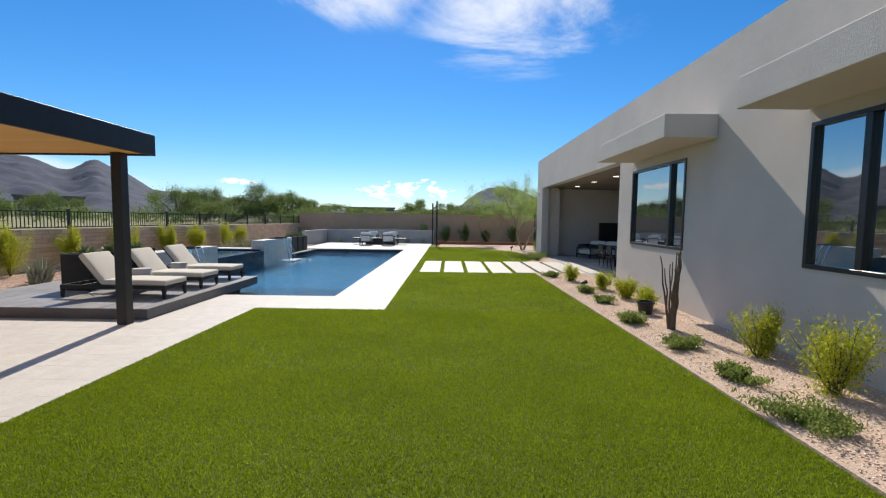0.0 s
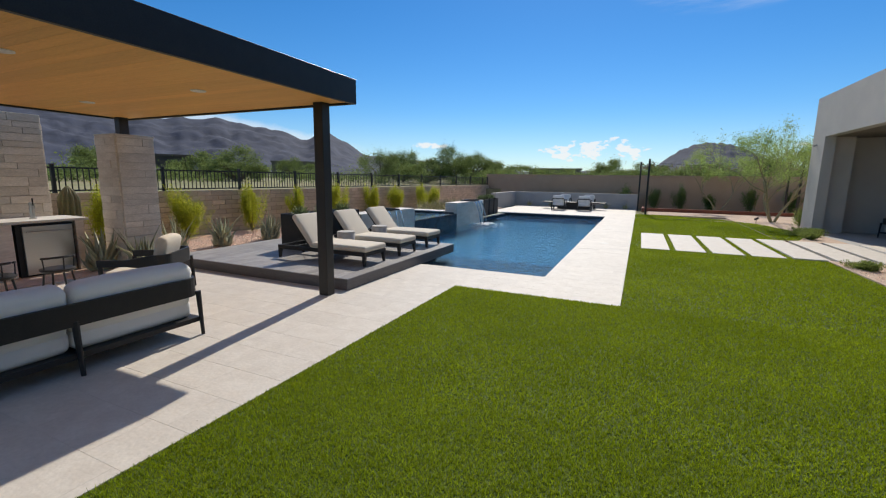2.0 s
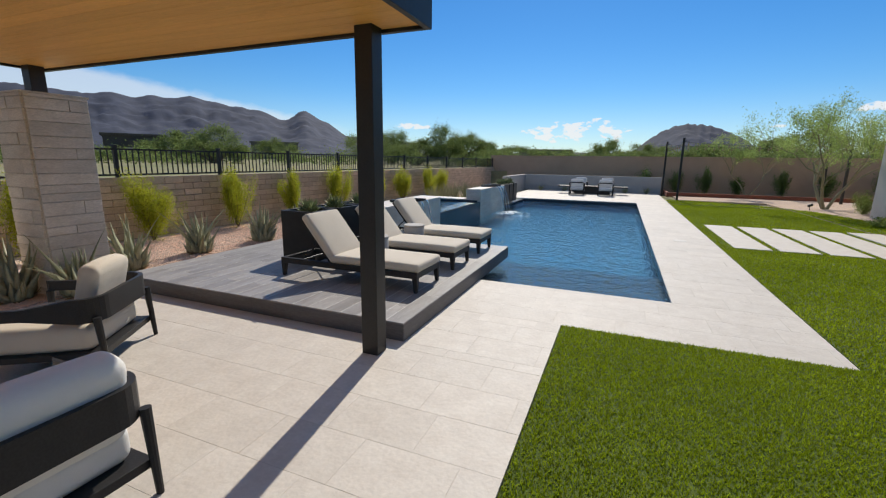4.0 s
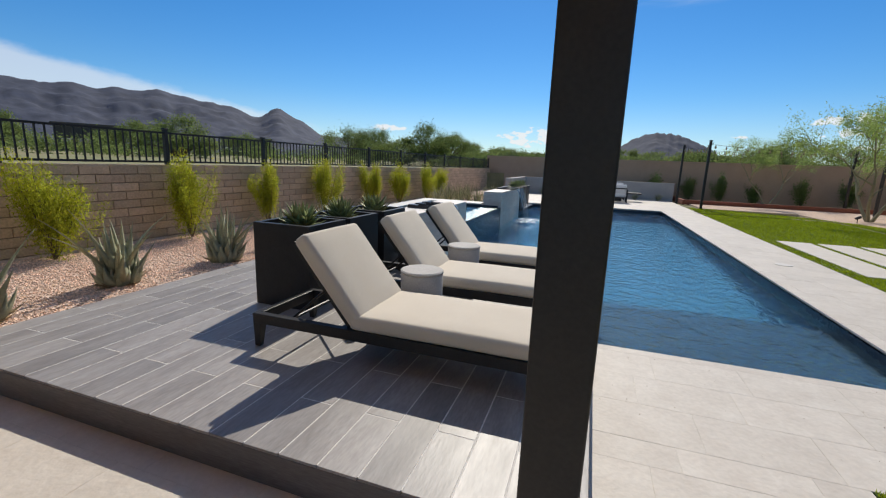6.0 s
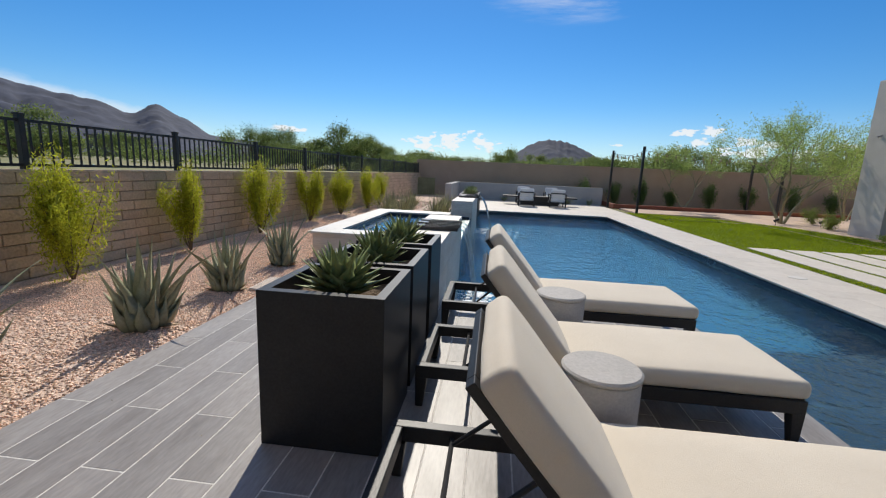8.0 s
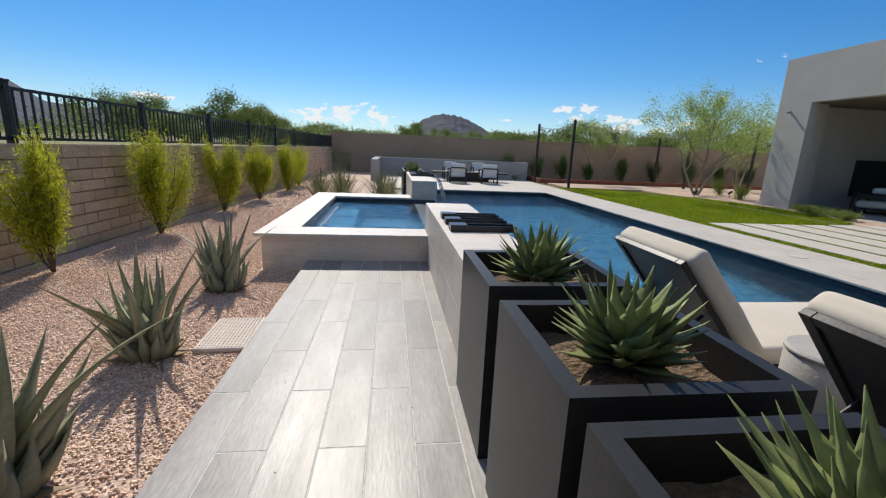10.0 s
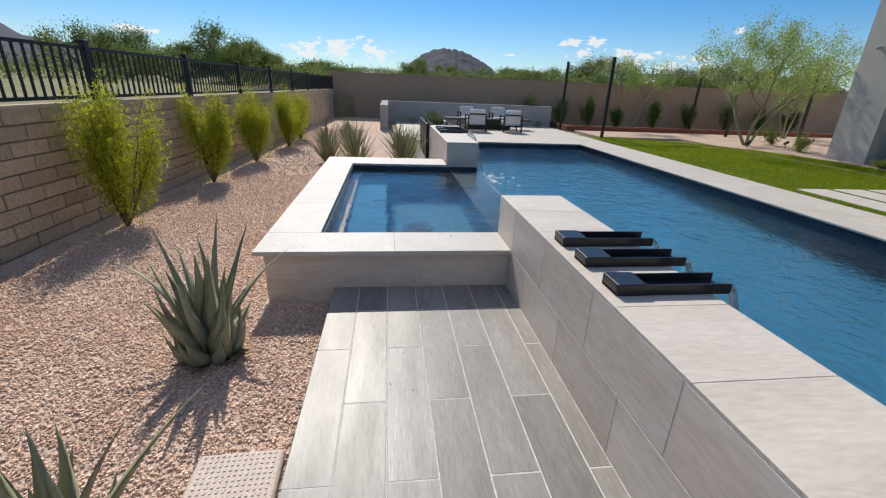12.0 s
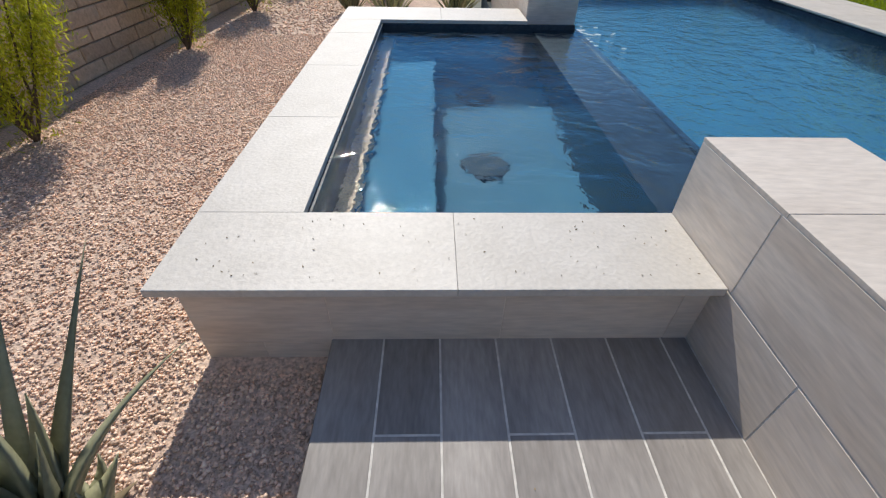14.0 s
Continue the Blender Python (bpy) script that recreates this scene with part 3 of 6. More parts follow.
# garden walls: mortar cores here, blocks at the end of the file
def askew(rows):
    """Boxes along y whose x follows the garden wall."""
    bm = bmesh.new()
    for x0, x1, y0, y1, z0, z1 in rows:
        vs = add_box(bm, x0, x1, y0, y1, z0, z1)
        for v in vs:
            v.co.x += wall_x(v.co.y)
    return bm


wall_west = tagged(part("wall_west", askew([(-0.19, -0.012, -20, 32.4, -0.1, WALL_TOP - 0.012)]), M_MORTAR), "tan slump block garden wall", "wall", kind="structure")
slab("wall_north", [(-11.45, 26.0, 32.4, 32.62, -0.1, 2.0), (-11.45, 26.0, 32.37, 32.65, 2.0, 2.05)], M_BACKWALL, "brown painted block garden wall", "wall")
slab("low_wall", [(-8.74, -1.18, 30.7, 30.95, -0.05, 0.9), (-9.02, -8.74, 26.2, 30.95, -0.05, 0.9)], M_GREYWALL, "low light grey stucco wall round the far deck", "wall", bevel=0.006)

# ---- house ----
HX = 4.30
HTOP = 4.62
house_rows = [(HX, HX + 0.3, 20.95, 22.06, -0.05, 3.24), (HX, HX + 0.3, 11.75, 22.06, 3.24, HTOP),
              (HX, HX + 0.3, -14.0, 2.7, -0.05, HTOP), (HX, HX + 0.3, 2.7, 5.9, -0.05, 1.16), (HX, HX + 0.3, 2.7, 5.9, 2.93, HTOP),
              (HX, HX + 0.3, 5.9, 8.63, -0.05, HTOP), (HX, HX + 0.3, 8.63, 10.95, -0.05, 1.17), (HX, HX + 0.3, 8.63, 10.95, 2.9, HTOP), (HX, HX + 0.3, 10.95, 11.75, -0.05, HTOP)]
house = slab("house_wall", house_rows, M_STUCCO, "taupe stucco house wall with a flat parapet", "house")
slab("terrace_walls", [(HX + 0.3, 10.5, 11.45, 11.75, -0.05, 3.24), (10.5, 10.8, 11.45, 22.06, -0.05, 3.24), (HX + 0.9, 10.5, 21.76, 22.06, -0.05, 3.24), (HX + 0.3, HX + 0.9, 21.2, 22.06, -0.05, 3.24), (HX + 0.3, 16, 21.76, 22.06, 3.26, HTOP), (10.8, 16, 21.76, 22.06, -0.05, 3.26), (16, 16.3, -14, 22.06, -0.05, HTOP), (HX + 0.3, 16, -14.3, -14.0, -0.05, HTOP)], M_STUCCO, "taupe stucco walls of the covered terrace", "wall")
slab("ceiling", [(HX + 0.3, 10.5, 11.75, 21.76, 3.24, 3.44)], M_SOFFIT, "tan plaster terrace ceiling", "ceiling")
slab("house_roof", [(HX + 0.3, 16, -14.0, 21.76, HTOP - 0.35, HTOP - 0.2)], M_STUCCO, "flat house roof behind the parapet", "roof")
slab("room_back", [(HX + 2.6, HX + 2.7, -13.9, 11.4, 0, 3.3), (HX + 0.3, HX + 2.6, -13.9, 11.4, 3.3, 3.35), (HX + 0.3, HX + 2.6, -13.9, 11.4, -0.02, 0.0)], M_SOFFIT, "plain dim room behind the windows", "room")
for (y0, y1) in ((7.75, 10.95), (2.4, 5.98)):
    slab("window_awning", [(HX - 0.88, HX - 0.004, y0, y1, 3.10, 3.48)], M_STUCCO, "thick stucco shade slab over the window", "awning", bevel=0.008)


def house_window(name, y0, y1, z0, z1, mull):
    e = tagged(thing(name, HX, y0, z0), "wide black-framed window with tinted reflecting glass", "window", kind="structure")
    w, h = y1 - y0, z1 - z0
    f = 0.055
    part("window_frame", boxes([(-0.02, 0.1, 0, w, 0, f), (-0.02, 0.1, 0, w, h - f, h), (-0.02, 0.1, 0, f, f, h - f), (-0.02, 0.1, w - f, w, f, h - f), (-0.02, 0.1, mull - 0.04, mull + 0.04, f, h - f)], 0.004), M_BLACKGLOSS, e)
    part("pane", box(0.04, 0.055, f, mull - 0.04, f, h - f), M_GLASS, e)
    part("pane", box(0.04, 0.055, mull + 0.04, w - f, f, h - f), M_GLASS, e)


house_window("window_1", 8.63, 10.95, 1.17, 2.9, 0.55)
house_window("window_2", 2.7, 5.9, 1.16, 2.93, 2.48)

# ---- pergola ----
perg = tagged(thing("pergola", -4.70, 7.26, 2.635), "black steel pergola roof with a honey wood ceiling", "pergola")
PX, PY = -5.05, -6.2
for piece in ((-0.05, 0, PY, 0), (PX, -0.05, -0.05, 0), (PX, PX + 0.05, PY, -0.05), (PX + 0.05, -0.05, PY, PY + 0.05)):
    part("fascia", boxes([(*piece, 0, 0.318)], 0.003), M_BLACK, perg, "matt black steel fascia")
part("roof_deck", box(PX + 0.05, -0.05, PY + 0.05, -0.05, 0.2, 0.3), M_BLACK, perg)
yy = PY + 0.05
while yy < -0.06:
    y2 = min(yy + 0.14, -0.05)
    part("ceiling_board", box(PX + 0.05, -0.05, yy, y2 - 0.002, 0.025, 0.05), M_CEIL, perg)
    yy = y2
post_xy = ((-0.472, -0.145), (-0.472, -5.6))
for x, y in post_xy:
    part("post", box(x - 0.078, x + 0.078, y - 0.076, y + 0.076, -2.635, 0.03, 0.006), M_STEEL, perg, "square dark steel post")
part("post", box(-4.98, -4.83, -0.26, -0.11, -0.4, 0.03, 0.006), M_STEEL, perg, "square dark steel post")
for x, y in ((-1.29, -1.33), (-3.55, -1.35), (-1.29, -3.05), (-3.55, -3.05), (-1.29, -4.8), (-3.55, -4.8)):
    L = part("downlight", moved(lathe([(0.085, 0.024), (0.085, 0.016), (0.06, 0.014)], 24), Matrix.Translation((x, y, 0))), M_WHITE, perg, "round white recessed downlight")

# ---- loungers, side tables, planters on the platform ----


def build_lounger(x, y, turn=0):
    """Chaise: head towards -x, foot towards +x; origin at the middle of the foot of its legs."""
    e = tagged(thing("sun_lounger", x, y, PLAT + 0.002, turn), "black-framed sun lounger with cream cushions, back raised, on the grey platform", "sun lounger", "loungers on the platform")
    L, W = 0.975, 0.33
    z0, z1 = 0.17, 0.24
    part("side_rail", box(-L, L, -W, -W + 0.05, z0, z1, 0.004), M_BLACK, e)
    part("side_rail", box(-L, L, W - 0.05, W, z0, z1, 0.004), M_BLACK, e)
    part("end_rail", box(-L, -L + 0.05, -W + 0.05, W - 0.05, z0, z1, 0.004), M_BLACK, e)
    part("end_rail", box(L - 0.05, L, -W + 0.05, W - 0.05, z0, z1, 0.004), M_BLACK, e)
    part("cross_rail", box(-0.31, -0.26, -W + 0.05, W - 0.05, z0, z1 - 0.01, 0.003), M_BLACK, e)
    for sx in (-1, 1):
        for sy in (-1, 1):
            bm = bmesh.new()
            cx, cy = sx * (L - 0.032), sy * (W - 0.032)
            add_box(bm, cx - 0.032, cx + 0.032, cy - 0.032, cy + 0.032, 0, z0 + 0.002)
            for v in bm.verts:
                if v.co.z < 0.01:
                    v.co.x = cx + (v.co.x - cx) * 0.62 + sx * 0.008
                    v.co.y = cy + (v.co.y - cy) * 0.62 + sy * 0.008
            bmesh.ops.bevel(bm, geom=bm.edges[:], offset=0.003, segments=1, affect="EDGES")
            part("leg", bm, M_BLACK, e)
    for k in range(7):
        xs = -0.15 + k * 0.165
        part("slat", box(xs, xs + 0.05, -W + 0.05, W - 0.05, z1 - 0.02, z1 - 0.004), M_BLACK, e)
    seat = part("seat_cushion", moved(soft_box(1.22, 0.655, 0.095, 0.034, 0.012, seed=2), Matrix.Translation((0.385, 0, z1 + 0.049))), M_FABRIC, e, "cream woven seat cushion", True)
    # the back panel swings about its hinge
    hinge = Matrix.Translation((-0.235, 0, z1 + 0.0)) @ Matrix.Rotation(radians(51), 4, "Y")
    back = part("back_panel", moved(box(-0.62, 0.0, -W + 0.075, W - 0.075, 0.0, 0.008), hinge), M_BLACK, e, "black back rest panel")
    for piece_box in ((-0.66, 0.0, -W + 0.03, -W + 0.075), (-0.66, 0.0, W - 0.075, W - 0.03), (-0.66, -0.62, -W + 0.075, W - 0.075)):
        part("back_bar", moved(box(*piece_box, -0.01, 0.02, 0.003), hinge), M_BLACK, back)
    part("back_cushion", moved(soft_box(0.67, 0.655, 0.105, 0.034, 0.012, seed=5), hinge @ Matrix.Translation((-0.325, 0, 0.074))), M_FABRIC, e, "cream woven back cushion", True)
    for sy in (-1, 1):
        a = hinge @ Vector((-0.30, sy * (W - 0.11), -0.01))
        part("strut", tube([a, (-0.72, sy * (W - 0.09), z0 + 0.035)], [0.009, 0.009], 8), M_BLACK, e)
    part("strut_bar", tube([(-0.72, -W + 0.05, z0 + 0.035), (-0.72, W - 0.05, z0 + 0.035)], [0.01, 0.01], 8), M_BLACK, e)
    return e


LOUNGER_X = -6.28
first = build_lounger(LOUNGER_X, 8.58)
for y in (9.745, 10.92):
    copy_thing(first, pose(LOUNGER_X, y, PLAT + 0.002))

for (x, y) in ((-6.37, 9.15), (-6.37, 10.34)):
    r, h = 0.17, 0.45
    prof = [(r - 0.01, 0), (r, 0.012), (r, h - 0.03), (r - 0.006, h - 0.026), (r + 0.004, h - 0.02), (r + 0.004, h - 0.008), (r - 0.006, h), (0.02, h)]
    t = part("side_table", lathe(prof, 40), M_CONC)
    t.matrix_basis = Matrix.Translation((x, y, PLAT + 0.002))
    tagged(t, "round warm grey concrete drum side table between loungers", "side table", "drum side tables")
    for p in t.data.polygons:
        p.use_smooth = abs(p.normal.z) < 0.5


def leaf_ribbon(base, az, el, length, width, curl, thick=0.25, n=7, tip=0.04, belly=0.35):
    """One fleshy leaf: verts and quads of a four-sided, tapering, curving blade."""
    vs, fs = [], []
    p = np.array(base, float)
    a = el
    out = np.array((math.cos(az), math.sin(az), 0))
    side = np.array((-math.sin(az), math.cos(az), 0))
    step = length / n
    for i in range(n + 1):
        t = i / n
        fwd = out * math.cos(a) + np.array((0, 0, 1)) * math.sin(a)
        up = -out * math.sin(a) + np.array((0, 0, 1)) * math.cos(a)
        w = width * (0.75 + belly * math.sin(math.pi * min(t * 1.5, 1))) * max(1 - t ** 1.7, tip) * 0.5
        th = w * thick * 2
        vs += [p - side * w + up * w * 0.35, p - up * th, p + side * w + up * w * 0.35, p + up * th * 0.12]
        p = p + fwd * step
        a += curl * step / length
    for i in range(n):
        for k in range(4):
            fs.append((i * 4 + k, i * 4 + (k + 1) % 4, i * 4 + 4 + (k + 1) % 4, i * 4 + 4 + k))
    e0 = n * 4
    fs.append((e0, e0 + 1, e0 + 2, e0 + 3))
    return vs, fs


def leaves_mesh(name, leaves, material, parent=None):
    vs, fs = [], []
    for args, kw in leaves:
        v, f = leaf_ribbon(*args, **kw)
        o = len(vs)
        vs += v
        fs += [tuple(i + o for i in q) for q in f]
    return np_mesh(name, np.array(vs), np.array(fs), material, parent, smooth=False)


def build_aloe(x, y, z, size, seed, tilt=0.0):
    """A tall clumping agave with upright blue-green leaves."""
    r = random.Random(seed)
    e = tagged(thing("agave_plant", x, y, z, r.uniform(0, 360)), "blue-green agave with long upright pointed leaves in gravel", "agave", "agaves in the gravel bed")
    rows, dry = [], []
    k = size / 0.72
    # a dense foot of short fleshy leaves, long upright blades inside, a few thin bowed ones
    for i in range(20):
        az = i * 2.4 + r.uniform(-0.3, 0.3)
        rows.append((((math.cos(az) * 0.085 * k, math.sin(az) * 0.085 * k, 0.0), az, radians(r.uniform(38, 58)), size * r.uniform(0.32, 0.5), 0.125 * k * r.uniform(0.85, 1.15), r.uniform(0.5, 1.0)), {"thick": 0.36, "n": 8}))
    for i in range(20):
        t = i / 20
        az = i * 2.4 + r.uniform(-0.35, 0.35)
        el = radians(54 + 28 * t + r.uniform(-9, 8))
        rad = 0.075 * k * (1 - 0.8 * t)
        rows.append((((math.cos(az) * rad, math.sin(az) * rad, 0.03 + 0.05 * t), az, el, size * (0.6 + 0.36 * t) * r.uniform(0.72, 1.14), 0.135 * k * r.uniform(0.8, 1.1), r.uniform(0.0, 0.45)), {"thick": 0.34, "n": 9}))
    for i in range(r.choice((5, 6, 7))):
        az = r.uniform(0, 6.28)
        rows.append((((math.cos(az) * 0.05, math.sin(az) * 0.05, 0.06), az, radians(r.uniform(52, 76)), size * r.uniform(1.0, 1.3), 0.07 * k, r.uniform(-0.9, -0.1)), {"thick": 0.32, "n": 11}))
    for i in range(9):
        az = r.uniform(0, 6.28)
        dry.append((((math.cos(az) * 0.1, math.sin(az) * 0.1, 0.015), az, radians(r.uniform(2, 24)), size * r.uniform(0.2, 0.36), 0.07, r.uniform(-0.4, 0.9)), {"thick": 0.15, "n": 5}))
    for row in rows:
        leaves_mesh("leaf", [row], M_AGAVE, e)
    leaves_mesh("dry_leaves", dry, M_AGAVE_DRY, e)["label"] = "dry brown lower leaves"
    return e


def build_rosette(x, y, z, size, seed):
    """A compact agave rosette with broad pointed leaves."""
    r = random.Random(seed)
    e = tagged(thing("potted_agave", x, y, z), "green spiky agave rosette growing in a black planter", "agave", "agaves in planters")
    rows = []
    n = 52
    for k in range(n):
        t = k / n
        az = k * 2.39996 + r.uniform(-0.12, 0.12)
        el = radians(10 + 60 * t ** 1.15 + r.uniform(-6, 6))
        ln = size * (0.85 + 0.15 * math.sin(math.pi * t)) * r.uniform(0.88, 1.08)
        rows.append((((math.cos(az) * 0.03, math.sin(az) * 0.03, 0.02 + 0.07 * t), az, el, ln, 0.07, r.uniform(0.0, 0.4)), {"thick": 0.16, "n": 6, "belly": 0.6}))
    for row in rows:
        leaves_mesh("leaf", [row], M_ROSETTE, e)
    return e


M_ROSETTE = mat("fresh_green_agave", (0.22, 0.27, 0.10), (0.31, 0.34, 0.14), 0.45, scale=8, vary=0.25, fine=0.12, spec=0.4, bump=0.0006, thin=0.3)
M_SOIL = mat("brown_mulch_soil", (0.13, 0.085, 0.05), (0.2, 0.135, 0.08), 0.95, scale=20, bump=0.02, bump_scale=60, fine=0.4)


def build_planter(x, y, z, w, h):
    e = tagged(thing("planter_box", x, y, z), "tall square matt black metal planter box with soil", "planter", "black planters")
    a, t = w / 2, 0.045
    bm = bmesh.new()
    o = [(-a, -a), (a, -a), (a, a), (-a, a)]
    i = [(s * (a - t), q * (a - t)) for s, q in ((-1, -1), (1, -1), (1, 1), (-1, 1))]
    lo = [bm.verts.new((*p, 0)) for p in o]
    hi = [bm.verts.new((*p, h)) for p in o]
    ih = [bm.verts.new((*p, h)) for p in i]
    il = [bm.verts.new((*p, h - 0.16)) for p in i]
    bm.faces.new(lo[::-1])
    bm.faces.new(il)
    for k in range(4):
        n = (k + 1) % 4
        bm.faces.new((lo[k], lo[n], hi[n], hi[k]))
        bm.faces.new((hi[k], hi[n], ih[n], ih[k]))
        bm.faces.new((ih[k], ih[n], il[n], il[k]))
    bmesh.ops.bevel(bm, geom=[q for q in bm.edges if q.calc_face_angle(0) > 0.5], offset=0.004, segments=2, affect="EDGES")
    part("box_body", bm, M_BLACK, e)
    bm = bmesh.new()
    bmesh.ops.create_grid(bm, x_segments=14, y_segments=14, size=a - t - 0.002, matrix=Matrix.Translation((0, 0, h - 0.09)))
    for v in bm.verts:
        v.co.z += 0.03 * noise.noise(v.co * 9)
    part("soil", bm, M_SOIL, e, "brown mulch soil")
    return e


PLANTER_H = 0.735
PLANTER_X = -7.605
first = build_planter(PLANTER_X, 9.26, PLAT + 0.002, 0.57, PLANTER_H)
spots = [(PLANTER_X, 9.26)]
for y in (9.91, 10.63):
    copy_thing(first, pose(PLANTER_X, y, PLAT + 0.002))
    spots.append((PLANTER_X, y))
far_planters = [(-7.62, 20.5), (-7.62, 21.2), (-7.62, 21.9)]
for x, y in far_planters:
    copy_thing(first, pose(x, y, 0.06))
for k, (x, y) in enumerate(spots):
    build_rosette(x, y, PLAT + PLANTER_H - 0.09, 0.225, 40 + k)
for k, (x, y) in enumerate(far_planters):
    build_rosette(x, y, 0.06 + PLANTER_H - 0.09, 0.27, 50 + k)


def build_scupper(x, y, z, length):
    """An open steel water chute that rests on the wall and points to the pool."""
    e = tagged(thing("water_scupper", x, y, z), "black steel water chute lying across the feature wall", "scupper", "water scuppers")
    w, h = 0.125, 0.046
    part("channel", joined(box(0, length, -w / 2, w / 2, 0, 0.012), box(0, length, -w / 2, -w / 2 + 0.008, 0.012, h, 0.001), box(0, length, w / 2 - 0.008, w / 2, 0.012, h, 0.001)), M_BLACKGLOSS, e)
    part("cover", box(0.0, 0.13, -w / 2 - 0.004, w / 2 + 0.004, 0, h + 0.006, 0.004), M_BLACKGLOSS, e)
    return e


def waterfall(x, y, z, reach, drop, width=0.09):
    """The sheet of water that falls from a chute."""
    n = 14
    bm = bmesh.new()
    rows = []
    for i in range(n + 1):
        t = i / n
        px, pz = reach * t, -drop * t * t
        wob = 0.006 * math.sin(9 * t + y)
        th = 0.006 + 0.006 * t
        hw = width / 2 * (1 - 0.35 * t)
        rows.append([bm.verts.new((x + px + a, y + b + wob, z + pz)) for a, b in ((-th, -hw), (th, -hw), (th, hw), (-th, hw))])
    for r0, r1 in zip(rows, rows[1:]):
        for k in range(4):
            bm.faces.new((r0[k], r0[(k + 1) % 4], r1[(k + 1) % 4], r1[k]))
    ob = part("waterfall", bm, M_FALL, smooth=True)
    tagged(ob, "thin falling sheet of clear white water", "waterfall", "waterfalls into the pool")
    # broken water where it lands
    bm = bmesh.new()
    r = random.Random(int(y * 100))
    for k in range(70):
        d = abs(r.gauss(0, 0.2))
        a = r.uniform(0, 6.28)
        s = r.uniform(0.012, 0.035)
        m = Matrix.Translation((x + reach + math.cos(a) * d * 1.5, y + math.sin(a) * d, WATER + 0.004)) @ Matrix.Diagonal((s * r.uniform(0.7, 2), s * r.uniform(0.7, 1.6), s * 0.35, 1))
        bmesh.ops.create_icosphere(bm, subdivisions=1, radius=1, matrix=m)
    ob = part("foam", bm, M_FOAM)
    tagged(ob, "white foam where the water lands in the pool", "foam", kind="stuff")


M_FALL = mat("falling_water", (0.72, 0.8, 0.86), (0.55, 0.68, 0.78), 0.15, scale=14, grain=(1, 6, 0.6), trans=0.8, ior=1.33, bump=0.004, bump_scale=30)
for y in (12.12, 12.42, 12.70):
    build_scupper(BENCH_W + 0.05, y, BENCH_TOP + 0.001, 0.52)
    waterfall(BENCH_E + 0.11, y, BENCH_TOP + 0.02, 0.2, BENCH_TOP + 0.02 - WATER, 0.05)
for y in (18.6, 18.95, 19.3):
    build_scupper(BENCH_W + 0.05, y, BENCH_TOP + 0.001, 0.52)
    waterfall(BENCH_E + 0.11, y, BENCH_TOP + 0.02, 0.34, BENCH_TOP + 0.02 - WATER)

# plants in the gravel
for k, (x, y, s) in enumerate(((-9.70, 10.36, 0.76), (-9.72, 11.52, 0.64), (-9.73, 12.79, 0.64), (-9.82, 9.08, 0.74), (-9.66, 7.86, 0.74), (-9.22, 6.98, 0.68), (-9.68, 6.56, 0.76), (-10.3, 7.3, 0.6))):
    build_aloe(x, y, 0.06 if y > 7 else 0.0, s, 100 + k)


def quad_leaves(name, pts, size, aspect, material, parent, seed, upright=0.0):
    """Many small leaves: two triangles each, folded a little, at the points given."""
    g = np.random.default_rng(seed)
    n = len(pts)
    d = g.normal(size=(n, 3))
    d[:, 2] += upright
    d /= np.linalg.norm(d, axis=1)[:, None]
    q = g.normal(size=(n, 3))
    s = np.cross(d, q)
    s /= np.linalg.norm(s, axis=1)[:, None]
    nrm = np.cross(d, s)
    L = (size * g.uniform(0.6, 1.3, n))[:, None]
    W = L * aspect
    p = np.asarray(pts)
    v = np.stack([p - d * L / 2, p + s * W / 2 + nrm * W * 0.25, p + d * L / 2, p - s * W / 2 + nrm * W * 0.25], 1).reshape(-1, 3)
    f = np.arange(n * 4).reshape(n, 4)
    return np_mesh(name, v, f, material, parent)


def build_bush(x, y, z, h, w, seed, count=12500, leaf=M_LEAF, label="yellow-green upright shrub with thin stems against the block wall", group="shrubs along the block wall", leaf_size=0.046, aspect=0.24, bare=0.34):
    r = random.Random(seed)
    g = np.random.default_rng(seed)
    e = tagged(thing("shrub", x, y, z), label, "shrub", group)
    pts = []
    stems = []
    lean = r.uniform(0, 6.28)
    for k in range(13):
        az = r.uniform(0, 6.28)
        reach = w / 2 * r.uniform(0.15, 1.2) * (0.85 + 0.3 * math.cos(az - lean))
        top = h * r.uniform(0.66, 1.08) * (1 - 0.12 * (reach / (w / 2)) ** 2)
        path = []
        for i in range(7):
            t = i / 6
            out = reach * t ** 0.95
            path.append(Vector((math.cos(az) * out + 0.05 * noise.noise(Vector((k, t * 3, seed))), math.sin(az) * out + 0.05 * noise.noise(Vector((t * 3, k, seed))), top * t)))
        stems.append(tube(path, [0.011 * (1 - 0.75 * i / 6) for i in range(7)], 5))
        share = count // 13
        t = bare * 0.7 + (1 - bare * 0.7) * g.beta(1.9, 1.3, share)
        idx = np.minimum((t * 6).astype(int), 5)
        P = np.array([tuple(p) for p in path])
        base = P[idx] + (P[idx + 1] - P[idx]) * (t * 6 - idx)[:, None]
        clump = g.normal(size=(9, 3)) * np.array((0.085 * w, 0.085 * w, 0.12 * min(w, h)))
        pts.append(base + clump[g.integers(0, 9, share)] + g.normal(size=(share, 3)) * np.array((0.03 * w, 0.03 * w, 0.055 * min(w, h))) / 0.7)
    pts = np.concatenate(pts)
    pts[:, 2] = np.maximum(pts[:, 2], 0.03)
    for bm in stems:
        part("stem", bm, M_BARK, e)
    quad_leaves("foliage", pts, leaf_size, aspect, leaf, e, seed, upright=1.2)
    return e


